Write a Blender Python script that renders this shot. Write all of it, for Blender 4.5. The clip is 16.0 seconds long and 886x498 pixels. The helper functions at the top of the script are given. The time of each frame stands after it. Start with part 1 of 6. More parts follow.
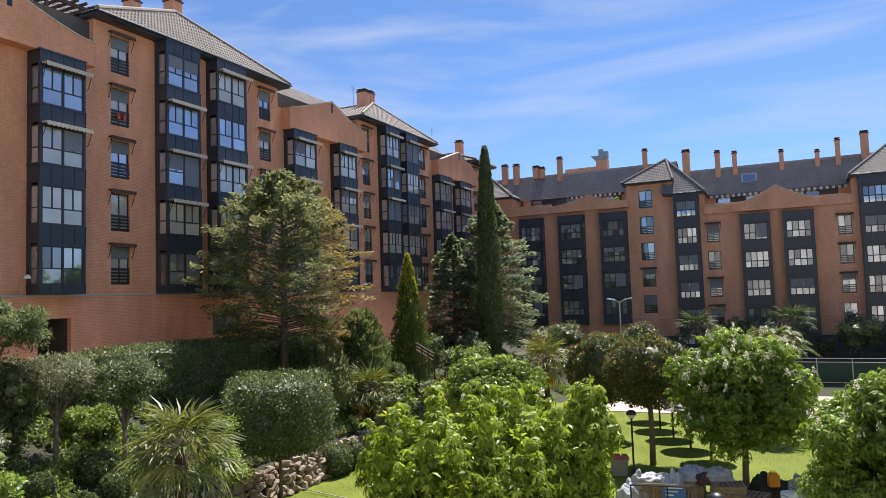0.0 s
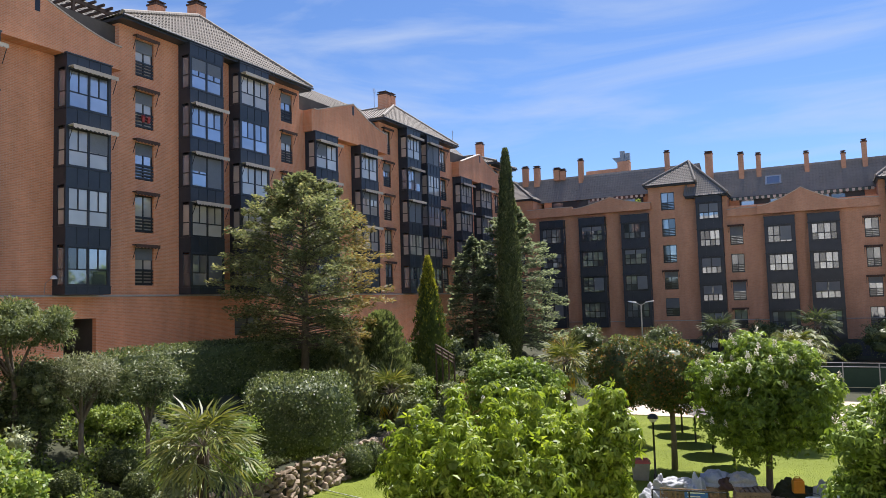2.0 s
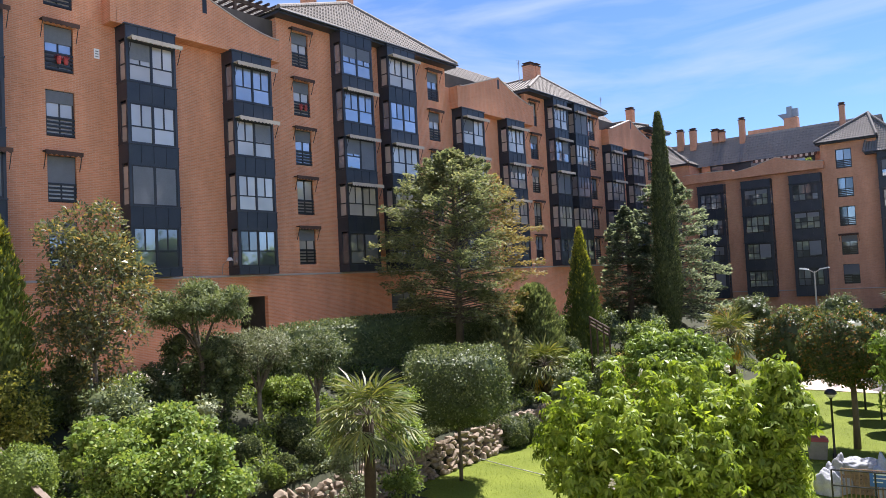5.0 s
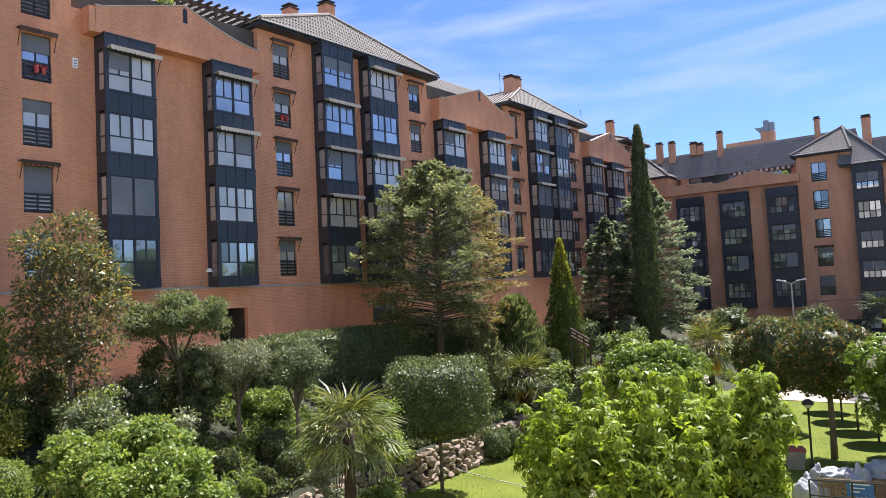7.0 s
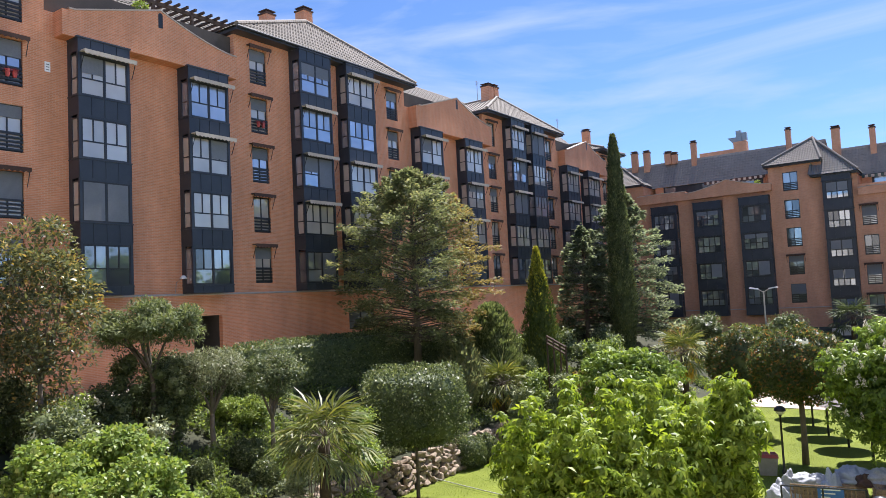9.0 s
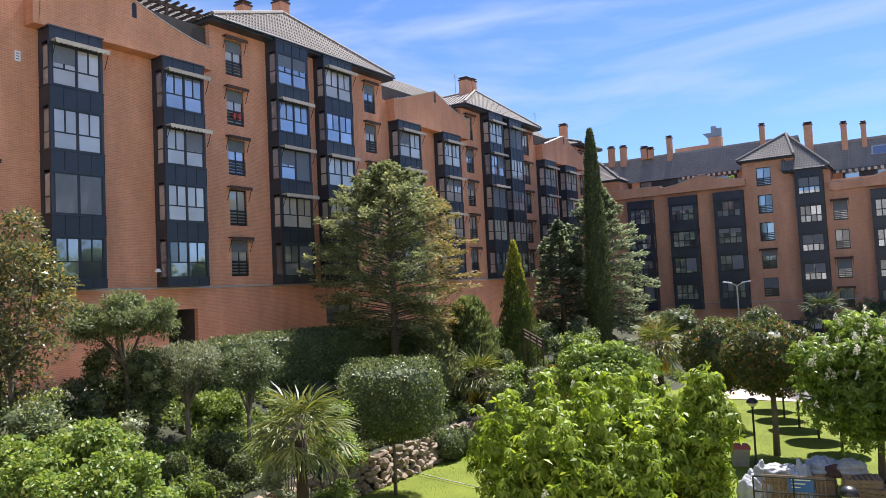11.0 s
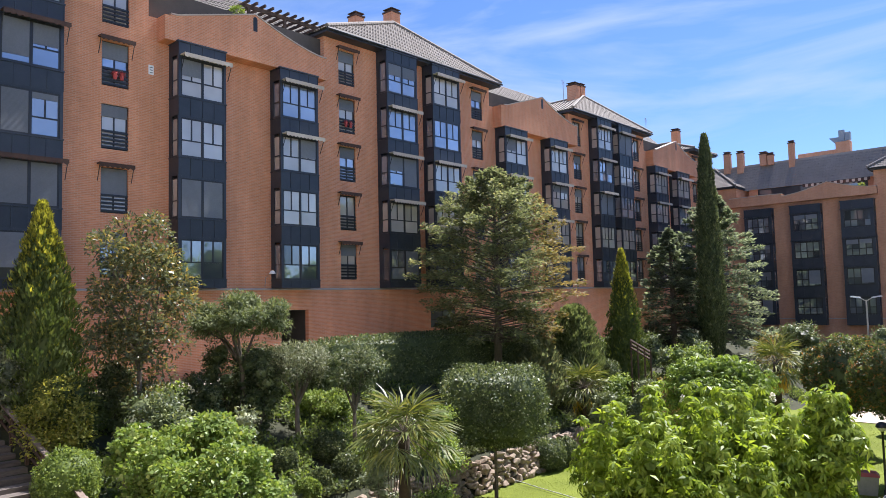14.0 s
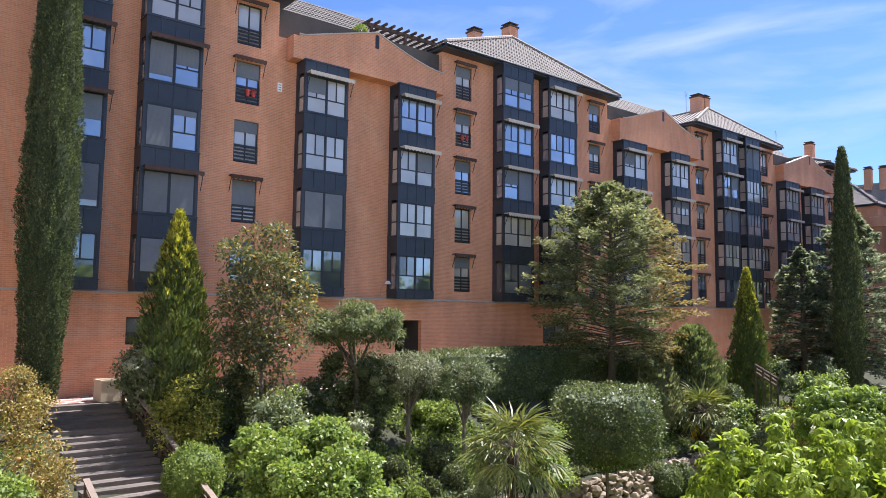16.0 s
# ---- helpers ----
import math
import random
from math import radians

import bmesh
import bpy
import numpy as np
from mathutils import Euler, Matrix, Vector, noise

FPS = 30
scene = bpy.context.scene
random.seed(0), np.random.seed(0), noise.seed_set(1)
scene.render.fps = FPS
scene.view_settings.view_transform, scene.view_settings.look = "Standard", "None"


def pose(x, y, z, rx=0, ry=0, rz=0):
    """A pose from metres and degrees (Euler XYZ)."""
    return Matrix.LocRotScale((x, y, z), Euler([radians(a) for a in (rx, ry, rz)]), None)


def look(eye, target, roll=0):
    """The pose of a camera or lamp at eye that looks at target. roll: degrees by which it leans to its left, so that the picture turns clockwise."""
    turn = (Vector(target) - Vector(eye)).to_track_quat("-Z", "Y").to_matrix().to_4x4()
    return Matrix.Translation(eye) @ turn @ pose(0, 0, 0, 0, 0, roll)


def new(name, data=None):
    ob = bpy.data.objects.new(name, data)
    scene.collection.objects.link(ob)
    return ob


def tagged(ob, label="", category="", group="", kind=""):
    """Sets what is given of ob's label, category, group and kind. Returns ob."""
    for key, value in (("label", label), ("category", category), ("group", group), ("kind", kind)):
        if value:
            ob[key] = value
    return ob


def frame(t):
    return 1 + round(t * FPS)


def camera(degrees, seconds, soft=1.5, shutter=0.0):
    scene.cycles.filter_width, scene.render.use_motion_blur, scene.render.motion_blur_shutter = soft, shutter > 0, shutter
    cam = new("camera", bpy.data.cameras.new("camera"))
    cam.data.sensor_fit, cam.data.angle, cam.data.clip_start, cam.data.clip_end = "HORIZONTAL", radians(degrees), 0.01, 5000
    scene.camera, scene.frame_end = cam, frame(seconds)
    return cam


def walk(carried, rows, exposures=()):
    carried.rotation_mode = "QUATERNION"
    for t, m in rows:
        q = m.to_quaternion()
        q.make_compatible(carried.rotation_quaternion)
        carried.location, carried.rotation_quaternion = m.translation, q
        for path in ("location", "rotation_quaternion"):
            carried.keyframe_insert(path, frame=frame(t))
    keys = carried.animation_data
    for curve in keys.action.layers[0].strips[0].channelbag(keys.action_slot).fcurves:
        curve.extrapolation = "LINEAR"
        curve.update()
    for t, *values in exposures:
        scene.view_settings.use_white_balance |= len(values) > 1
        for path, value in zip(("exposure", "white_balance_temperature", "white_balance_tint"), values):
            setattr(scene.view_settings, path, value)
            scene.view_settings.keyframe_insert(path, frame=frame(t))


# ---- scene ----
EYE = 8.5  # height of the lens above the lawn
cam = camera(62.4, 16.0, soft=0.45)
ROWS = [
    (0.0, 25.864, 3.950, 1.892),
    (0.5, 26.169, 4.031, 1.789),
    (1.0, 26.645, 4.111, 1.682),
    (1.5, 27.015, 4.091, 1.662),
    (2.0, 27.442, 4.155, 1.652),
    (2.5, 27.840, 4.145, 1.638),
    (3.0, 30.201, 4.139, 1.460),
    (3.5, 36.627, 3.669, 1.691),
    (4.0, 39.089, 2.779, 2.645),
    (4.2, 39.450, 2.370, 2.850),
    (6.5, 38.210, 3.206, 2.872),
    (7.0, 37.781, 3.356, 2.855),
    (7.5, 37.306, 3.523, 2.843),
    (8.0, 36.798, 3.692, 2.824),
    (8.5, 36.307, 3.795, 2.797),
    (9.0, 35.970, 3.854, 2.797),
    (11.5, 33.996, 3.205, 2.704),
    (12.0, 33.958, 3.297, 2.643),
    (12.5, 34.183, 3.375, 2.475),
    (13.0, 34.991, 3.464, 2.294),
    (13.5, 37.579, 3.736, 1.901),
    (14.0, 42.334, 4.058, 1.339),
    (14.5, 47.406, 4.407, 0.466),
    (15.0, 50.220, 4.668, -0.160),
    (15.5, 50.887, 4.936, -0.468),
    (16.0, 51.058, 5.163, -0.612),
]
walk(cam, [(t, pose(0, 0, EYE, 90 + pitch, roll, yaw)) for t, yaw, pitch, roll in ROWS], [(0.0, 0.92, 6250.0, 15.0), (2.8, 0.92, 6250.0, 15.0), (4.0, 1.18, 6100.0, 18.0), (9.0, 1.17, 6100.0, 17.0), (13.0, 1.10, 6050.0, 17.0), (15.0, 1.28, 5950.0, 19.0), (16.0, 1.32, 5950.0, 19.0)])

# ---- world and sun ----
SUN_EL, SUN_AZ = 60.0, 3.0   # azimuth from +y towards +x
world = bpy.data.worlds.new("sky")
scene.world = world
world.use_nodes = True
wt = world.node_tree
wt.nodes.clear()
w_out = wt.nodes.new("ShaderNodeOutputWorld")
w_bg = wt.nodes.new("ShaderNodeBackground")
w_sky = wt.nodes.new("ShaderNodeTexSky")
w_sky.sky_type, w_sky.sun_disc = "NISHITA", False
w_sky.sun_elevation, w_sky.sun_rotation = radians(SUN_EL), radians(SUN_AZ)
w_sky.air_density, w_sky.dust_density, w_sky.ozone_density = 1.0, 0.1, 6.0
w_co = wt.nodes.new("ShaderNodeTexCoord")
w_map = wt.nodes.new("ShaderNodeMapping")
w_map.inputs["Rotation"].default_value = (radians(14), radians(-8), radians(-20))
w_map.inputs["Scale"].default_value = (1.6, 4.0, 13.0)
w_map.inputs["Location"].default_value = (0.7, 0.3, 0.45)
w_n = wt.nodes.new("ShaderNodeTexNoise")
w_n.inputs["Scale"].default_value, w_n.inputs["Detail"].default_value = 1.3, 7.0
w_n.inputs["Roughness"].default_value, w_n.inputs["Distortion"].default_value = 0.55, 0.6
w_ramp = wt.nodes.new("ShaderNodeValToRGB")
w_ramp.color_ramp.elements[0].position, w_ramp.color_ramp.elements[1].position = 0.45, 0.80
w_ramp.color_ramp.elements[1].color = (0.75, 0.75, 0.75, 1)
w_mix = wt.nodes.new("ShaderNodeMix")
w_mix.data_type = "RGBA"
w_mix.inputs["B"].default_value = (5.2, 5.6, 6.2, 1)
wt.links.new(w_co.outputs["Generated"], w_map.inputs["Vector"])
wt.links.new(w_map.outputs["Vector"], w_n.inputs["Vector"])
wt.links.new(w_n.outputs["Fac"], w_ramp.inputs["Fac"])
wt.links.new(w_ramp.outputs["Color"], w_mix.inputs["Factor"])
wt.links.new(w_sky.outputs["Color"], w_mix.inputs["A"])
w_tint = wt.nodes.new("ShaderNodeMix")
w_tint.data_type, w_tint.blend_type = "RGBA", "MULTIPLY"
w_tint.inputs["Factor"].default_value = 1.0
w_tint.inputs["B"].default_value = (0.88, 0.97, 1.09, 1)
wt.links.new(w_mix.outputs["Result"], w_tint.inputs["A"])
wt.links.new(w_tint.outputs["Result"], w_bg.inputs["Color"])
wt.links.new(w_bg.outputs["Background"], w_out.inputs["Surface"])
w_bg.inputs["Strength"].default_value = 0.067
sun = new("sun", bpy.data.lights.new("sun", "SUN"))
sun.data.energy, sun.data.angle, sun.data.color = 5.0, radians(0.6), (1.0, 0.95, 0.86)
se, sa = radians(SUN_EL), radians(SUN_AZ)
sun.matrix_world = look((0, 0, 60), (-math.sin(sa) * math.cos(se), -math.cos(sa) * math.cos(se), 60 - math.sin(se)))


# ---- materials ----
def material(name, rough=0.8, metal=0.0, spec=0.5):
    m = bpy.data.materials.new(name)
    m.use_nodes = True
    b = m.node_tree.nodes["Principled BSDF"]
    b.inputs["Roughness"].default_value = rough
    b.inputs["Metallic"].default_value = metal
    b.inputs["Specular IOR Level"].default_value = spec
    return m, m.node_tree, b


def node(t, kind, **inputs):
    n = t.nodes.new(kind)
    for k, v in inputs.items():
        n.inputs[k].default_value = v
    return n


def ramp(t, fac, stops):
    r = t.nodes.new("ShaderNodeValToRGB")
    while len(r.color_ramp.elements) < len(stops):
        r.color_ramp.elements.new(0.5)
    for e, (p, c) in zip(r.color_ramp.elements, stops):
        e.position, e.color = p, (*c, 1)
    t.links.new(fac, r.inputs["Fac"])
    return r.outputs["Color"]


def mixed(t, fac, a, b, kind="MIX"):
    m = t.nodes.new("ShaderNodeMix")
    m.data_type, m.blend_type = "RGBA", kind
    if isinstance(fac, float):
        m.inputs["Factor"].default_value = fac
    else:
        t.links.new(fac, m.inputs["Factor"])
    for s, v in (("A", a), ("B", b)):
        if isinstance(v, tuple):
            m.inputs[s].default_value = (*v, 1)
        else:
            t.links.new(v, m.inputs[s])
    return m.outputs["Result"]


def noise_of(t, scale, detail=4.0, rough=0.6, vector=None, space="Object"):
    n = node(t, "ShaderNodeTexNoise", Scale=scale, Detail=detail, Roughness=rough)
    if vector is None:
        vector = node(t, "ShaderNodeTexCoord").outputs[space]
    t.links.new(vector, n.inputs["Vector"])
    return n.outputs["Fac"]


def bumped(t, b, height, strength=0.3, distance=0.02):
    n = node(t, "ShaderNodeBump", Strength=strength, Distance=distance)
    t.links.new(height, n.inputs["Height"])
    t.links.new(n.outputs["Normal"], b.inputs["Normal"])


def mottled(name, dark, light, scale=3.0, rough=0.8, metal=0.0, fine=40.0, bump=0.2, spec=0.5, stretch=None):
    """Two scales of variation between two near colours."""
    m, t, b = material(name, rough, metal, spec)
    vec = None
    if stretch:
        co, mp = node(t, "ShaderNodeTexCoord"), node(t, "ShaderNodeMapping", Scale=stretch)
        t.links.new(co.outputs["Object"], mp.inputs["Vector"])
        vec = mp.outputs["Vector"]
    big, small = noise_of(t, scale, vector=vec), noise_of(t, fine, 2.0, vector=vec)
    f = mixed(t, 0.4, big, small)
    c = ramp(t, f, ((0.3, dark), (0.7, light)))
    info = node(t, "ShaderNodeObjectInfo")
    v = node(t, "ShaderNodeMapRange", **{"To Min": 0.85, "To Max": 1.15})
    t.links.new(info.outputs["Random"], v.inputs["Value"])
    hsv = node(t, "ShaderNodeHueSaturation")
    t.links.new(c, hsv.inputs["Color"]), t.links.new(v.outputs["Result"], hsv.inputs["Value"])
    t.links.new(hsv.outputs["Color"], b.inputs["Base Color"])
    if bump:
        bumped(t, b, f, bump)
    return m


def brick_material(name, base, dark, mortar):
    m, t, b = material(name, 0.85, spec=0.3)
    co = node(t, "ShaderNodeTexCoord")
    sep, com = node(t, "ShaderNodeSeparateXYZ"), node(t, "ShaderNodeCombineXYZ")
    t.links.new(co.outputs["Object"], sep.inputs["Vector"])
    t.links.new(sep.outputs["X"], com.inputs["X"]), t.links.new(sep.outputs["Z"], com.inputs["Y"])
    br = node(t, "ShaderNodeTexBrick", Scale=1.0, **{"Mortar Size": 0.012, "Brick Width": 0.26, "Row Height": 0.075, "Mortar Smooth": 0.3, "Bias": -0.1})
    br.inputs["Color1"].default_value, br.inputs["Color2"].default_value, br.inputs["Mortar"].default_value = (*base, 1), (*dark, 1), (*mortar, 1)
    t.links.new(com.outputs["Vector"], br.inputs["Vector"])
    mp = node(t, "ShaderNodeMapping", Scale=(0.5, 0.5, 0.12))
    t.links.new(co.outputs["Object"], mp.inputs["Vector"])
    streak = noise_of(t, 2.0, 5.0, vector=mp.outputs["Vector"])
    c = mixed(t, 1.0, br.outputs["Color"], ramp(t, streak, ((0.25, (0.80, 0.78, 0.76)), (0.75, (1.12, 1.12, 1.14)))), "MULTIPLY")
    t.links.new(c, b.inputs["Base Color"])
    bumped(t, b, br.outputs["Fac"], -0.35, 0.01)
    return m


def leaf_material(name, dark, light, tip=None, translucent=0.35, rough=0.45, warmth=(1.2, 1.15, 0.55), tip_at=(0.75, 0.97)):
    m, t, b = material(name, rough, spec=0.38)
    geo = node(t, "ShaderNodeNewGeometry")
    stops = [(0.0, dark), (tip_at[0], light)] + ([(tip_at[1], tip)] if tip else [])
    c = ramp(t, geo.outputs["Random Per Island"], stops)
    c = mixed(t, 1.0, c, ramp(t, noise_of(t, 0.8, 3.0), ((0.3, (0.75, 0.78, 0.7)), (0.7, (1.15, 1.12, 1.0)))), "MULTIPLY")
    t.links.new(c, b.inputs["Base Color"])
    tr = node(t, "ShaderNodeBsdfTranslucent")
    warm = mixed(t, 1.0, c, warmth, "MULTIPLY")
    t.links.new(warm, tr.inputs["Color"])
    mx = node(t, "ShaderNodeMixShader", Fac=translucent)
    t.links.new(b.outputs["BSDF"], mx.inputs[1]), t.links.new(tr.outputs["BSDF"], mx.inputs[2])
    t.links.new(mx.outputs["Shader"], t.nodes["Material Output"].inputs["Surface"])
    return m


BRICK = brick_material("orange_brick", (0.72, 0.305, 0.155), (0.60, 0.245, 0.120), (0.68, 0.42, 0.29))
BRICK_C = brick_material("brown_brick", (0.62, 0.315, 0.185), (0.52, 0.255, 0.148), (0.58, 0.38, 0.275))
METAL = mottled("dark_blue_metal", (0.022, 0.029, 0.041), (0.038, 0.047, 0.062), 1.5, 0.42, 0.0, 25, 0.05)
FRAME = mottled("black_window_frame", (0.014, 0.016, 0.020), (0.026, 0.028, 0.033), 4, 0.4, 0, 30, 0.0)
BLIND = mottled("grey_roller_blind", (0.13, 0.145, 0.165), (0.18, 0.195, 0.215), 1.0, 0.6, 0, 20, 0.0)
bt = BLIND.node_tree
b_wave = node(bt, "ShaderNodeTexWave", Scale=7.0)
b_wave.bands_direction = "Z"
bt.links.new(node(bt, "ShaderNodeTexCoord").outputs["Object"], b_wave.inputs["Vector"])
bumped(bt, bt.nodes["Principled BSDF"], b_wave.outputs["Fac"], 0.25, 0.008)
BROWN = mottled("brown_awning_cloth", (0.055, 0.030, 0.022), (0.10, 0.055, 0.04), 3, 0.85, 0, 30)
CREAM = mottled("cream_awning_cloth", (0.42, 0.36, 0.29), (0.58, 0.52, 0.44), 2, 0.85, 0, 20)
COPING = mottled("pale_stone_coping", (0.40, 0.33, 0.27), (0.55, 0.48, 0.42), 2, 0.8, 0, 20)
PIPE = mottled("grey_pipe", (0.30, 0.29, 0.28), (0.42, 0.41, 0.40), 2, 0.6, 0, 20)
TILE = mottled("grey_brown_roof_tile", (0.165, 0.145, 0.122), (0.26, 0.232, 0.20), 0.6, 0.8, 0, 9, 0.25)
TILE_C = mottled("slate_grey_roof_tile", (0.185, 0.170, 0.155), (0.265, 0.245, 0.225), 0.6, 0.95, 0, 9, 0.25, spec=0.2)
WHITE = mottled("white_plastic", (0.70, 0.70, 0.70), (0.82, 0.82, 0.80), 3, 0.5, 0, 20, 0.0)
CURTAIN = mottled("pale_curtain", (0.45, 0.42, 0.38), (0.66, 0.63, 0.58), 2.0, 0.9, 0, 9, 0.1, stretch=(6, 6, 0.2))
DIM_INTERIOR = mottled("interior_dimness", (0.05, 0.045, 0.04), (0.09, 0.08, 0.07), 1, 0.9)


def glass_material(name, tint, metal, spread=(0.8, 1.1)):
    m, t, b = material(name, 0.03, metal, 0.8)
    c = ramp(t, noise_of(t, 0.6, 2.0), ((0.3, tint), (0.7, tuple(v * 1.25 for v in tint))))
    info = node(t, "ShaderNodeObjectInfo")
    v = node(t, "ShaderNodeMapRange", **{"To Min": spread[0], "To Max": spread[1]})
    t.links.new(info.outputs["Random"], v.inputs["Value"])
    hsv = node(t, "ShaderNodeHueSaturation")
    t.links.new(c, hsv.inputs["Color"]), t.links.new(v.outputs["Result"], hsv.inputs["Value"])
    t.links.new(hsv.outputs["Color"], b.inputs["Base Color"])
    bumped(t, b, noise_of(t, 0.9, 1.0), 0.03, 0.05)
    return m


GLASS = glass_material("coated_window_glass", (0.37, 0.42, 0.50), 0.62)
GLASS_W = glass_material("curtained_window_glass", (0.50, 0.47, 0.43), 0.30)
GLASS_C = glass_material("dark_window_glass", (0.38, 0.42, 0.46), 0.66, (0.30, 1.20))


# ---- mesh tools ----
class Geo:
    """Collects faces for one mesh."""

    def __init__(self):
        self.v, self.f = [], []

    def face(self, *pts):
        n = len(self.v)
        self.v += pts
        self.f.append(tuple(range(n, n + len(pts))))

    def box(self, x0, x1, y0, y1, z0, z1):
        n = len(self.v)
        self.v += [(x0, y0, z0), (x1, y0, z0), (x1, y1, z0), (x0, y1, z0), (x0, y0, z1), (x1, y0, z1), (x1, y1, z1), (x0, y1, z1)]
        self.f += [tuple(n + i for i in q) for q in ((0, 3, 2, 1), (4, 5, 6, 7), (0, 1, 5, 4), (1, 2, 6, 5), (2, 3, 7, 6), (3, 0, 4, 7))]

    def tube(self, pts, radii, sides=8, cap=True):
        pts = [Vector(p) for p in pts]
        if not isinstance(radii, (list, tuple)):
            radii = [radii] * len(pts)
        base = len(self.v)
        for i, p in enumerate(pts):
            d = (pts[min(i + 1, len(pts) - 1)] - pts[max(i - 1, 0)]).normalized()
            a = d.orthogonal().normalized() if abs(d.z) < 0.95 else Vector((1, 0, 0))
            a = (a - d * a.dot(d)).normalized()
            b = d.cross(a)
            for k in range(sides):
                th = 2 * math.pi * k / sides
                self.v.append(tuple(p + (a * math.cos(th) + b * math.sin(th)) * radii[i]))
        for i in range(len(pts) - 1):
            for k in range(sides):
                q = base + i * sides
                self.f.append((q + k, q + (k + 1) % sides, q + sides + (k + 1) % sides, q + sides + k))
        if cap:
            self.f.append(tuple(base + k for k in reversed(range(sides))))
            q = base + (len(pts) - 1) * sides
            self.f.append(tuple(q + k for k in range(sides)))

    def lathe(self, prof, cx=0, cy=0, sides=16):
        base = len(self.v)
        for r, z in prof:
            for k in range(sides):
                th = 2 * math.pi * k / sides
                self.v.append((cx + r * math.cos(th), cy + r * math.sin(th), z))
        for i in range(len(prof) - 1):
            for k in range(sides):
                q = base + i * sides
                self.f.append((q + k, q + (k + 1) % sides, q + sides + (k + 1) % sides, q + sides + k))

    def mesh(self, name, mat, smooth=False):
        me = bpy.data.meshes.new(name)
        me.from_pydata(self.v, [], self.f)
        me.materials.append(mat)
        if smooth:
            me.polygons.foreach_set("use_smooth", [True] * len(me.polygons))
        me.update()
        return me


def quads_mesh(name, verts, mat, per=4, smooth=False):
    """One mesh of many loose faces with per corners each, from an array (n * per, 3)."""
    verts = np.ascontiguousarray(verts, dtype=np.float32).reshape(-1, 3)
    n = len(verts) // per
    me = bpy.data.meshes.new(name)
    me.vertices.add(len(verts))
    me.vertices.foreach_set("co", verts.ravel())
    me.loops.add(len(verts))
    me.loops.foreach_set("vertex_index", np.arange(len(verts), dtype=np.int32))
    me.polygons.add(n)
    me.polygons.foreach_set("loop_start", np.arange(0, n * per, per, dtype=np.int32))
    me.materials.append(mat)
    me.update(calc_edges=True)
    return me


def part(name, geo, mat, parent, label="", at=None, smooth=False):
    me = geo if isinstance(geo, bpy.types.Mesh) else geo.mesh(name, mat, smooth)
    ob = new(name, me)
    ob.parent = parent
    if at is not None:
        ob.matrix_basis = at
    if label:
        ob["label"] = label
    return ob


def thing(name, label, category, at=None, group="", kind=""):
    ob = new(name)
    if at is not None:
        ob.matrix_basis = at
    return tagged(ob, label, category, group, kind)


def solid(name, geo, mat, label, category, at=None, group="", kind="", smooth=False):
    me = geo if isinstance(geo, bpy.types.Mesh) else geo.mesh(name, mat, smooth)
    ob = new(name, me)
    if at is not None:
        ob.matrix_basis = at
    return tagged(ob, label, category, group, kind)


def polar(az, r):
    return r * math.sin(radians(az)), r * math.cos(radians(az))


# ---- ground ----
def smooth01(t):
    t = min(max(t, 0.0), 1.0)
    return t * t * (3 - 2 * t)


def edge_x(y):
    """The foot of the bank: the rock wall's line where there is one."""
    if y < 8.5:
        return -12.5
    if y < 15:
        return -12.5 - 8.5 * smooth01((y - 8.5) / 6.5)
    if y < 44:
        return -21.0 - 0.04 * (y - 15)
    return -22.2 + 5.0 * smooth01((y - 44) / 18)


def lawn_x(y):
    """Where the mown grass begins; dark soil lies between it and the bank's foot near the stairs."""
    return max(edge_x(y), -12.5 - 8.7 * smooth01((y - 16) / 8)) if y < 24 else edge_x(y)


def ground_z(x, y):
    e = edge_x(y)
    far = 2.3 * smooth01((y - 60) / 14)
    if x >= e:
        return far + 0.05 * noise.noise((x * 0.2, y * 0.2, 0))
    foot = 1.25 * smooth01((y - 12) / 4) * (1 - smooth01((y - 38) / 5))
    if x < -29.5:
        return 5.1
    s = (e - x) / (e + 29.5)
    base = foot + max(far, 0) * (1 - s)
    return base + (5.1 - base) * s + 0.10 * noise.noise((x * 0.5, y * 0.5, 3)) * min(1, 6 * s * (1 - s))


SOIL = mottled("dark_garden_soil", (0.020, 0.022, 0.012), (0.055, 0.060, 0.025), 0.7, 0.95, 0, 9, 0.4)
m_lawn, t_lawn, b_lawn = material("mown_lawn", 0.85, spec=0.2)
c_l = ramp(t_lawn, noise_of(t_lawn, 0.35, 4.0), ((0.3, (0.120, 0.152, 0.018)), (0.7, (0.190, 0.228, 0.030))))
c_l = mixed(t_lawn, 1.0, c_l, ramp(t_lawn, noise_of(t_lawn, 14.0, 3.0), ((0.25, (0.65, 0.68, 0.6)), (0.75, (1.2, 1.18, 1.1)))), "MULTIPLY")
t_lawn.links.new(c_l, b_lawn.inputs["Base Color"])
bumped(t_lawn, b_lawn, noise_of(t_lawn, 30.0, 3.0), 0.6, 0.03)
LAWN = m_lawn
BOUNCE_PAVING = mottled("sun_bounce_paving", (0.36, 0.30, 0.25), (0.50, 0.43, 0.37), 0.8, 0.85, 0, 12, 0.2)

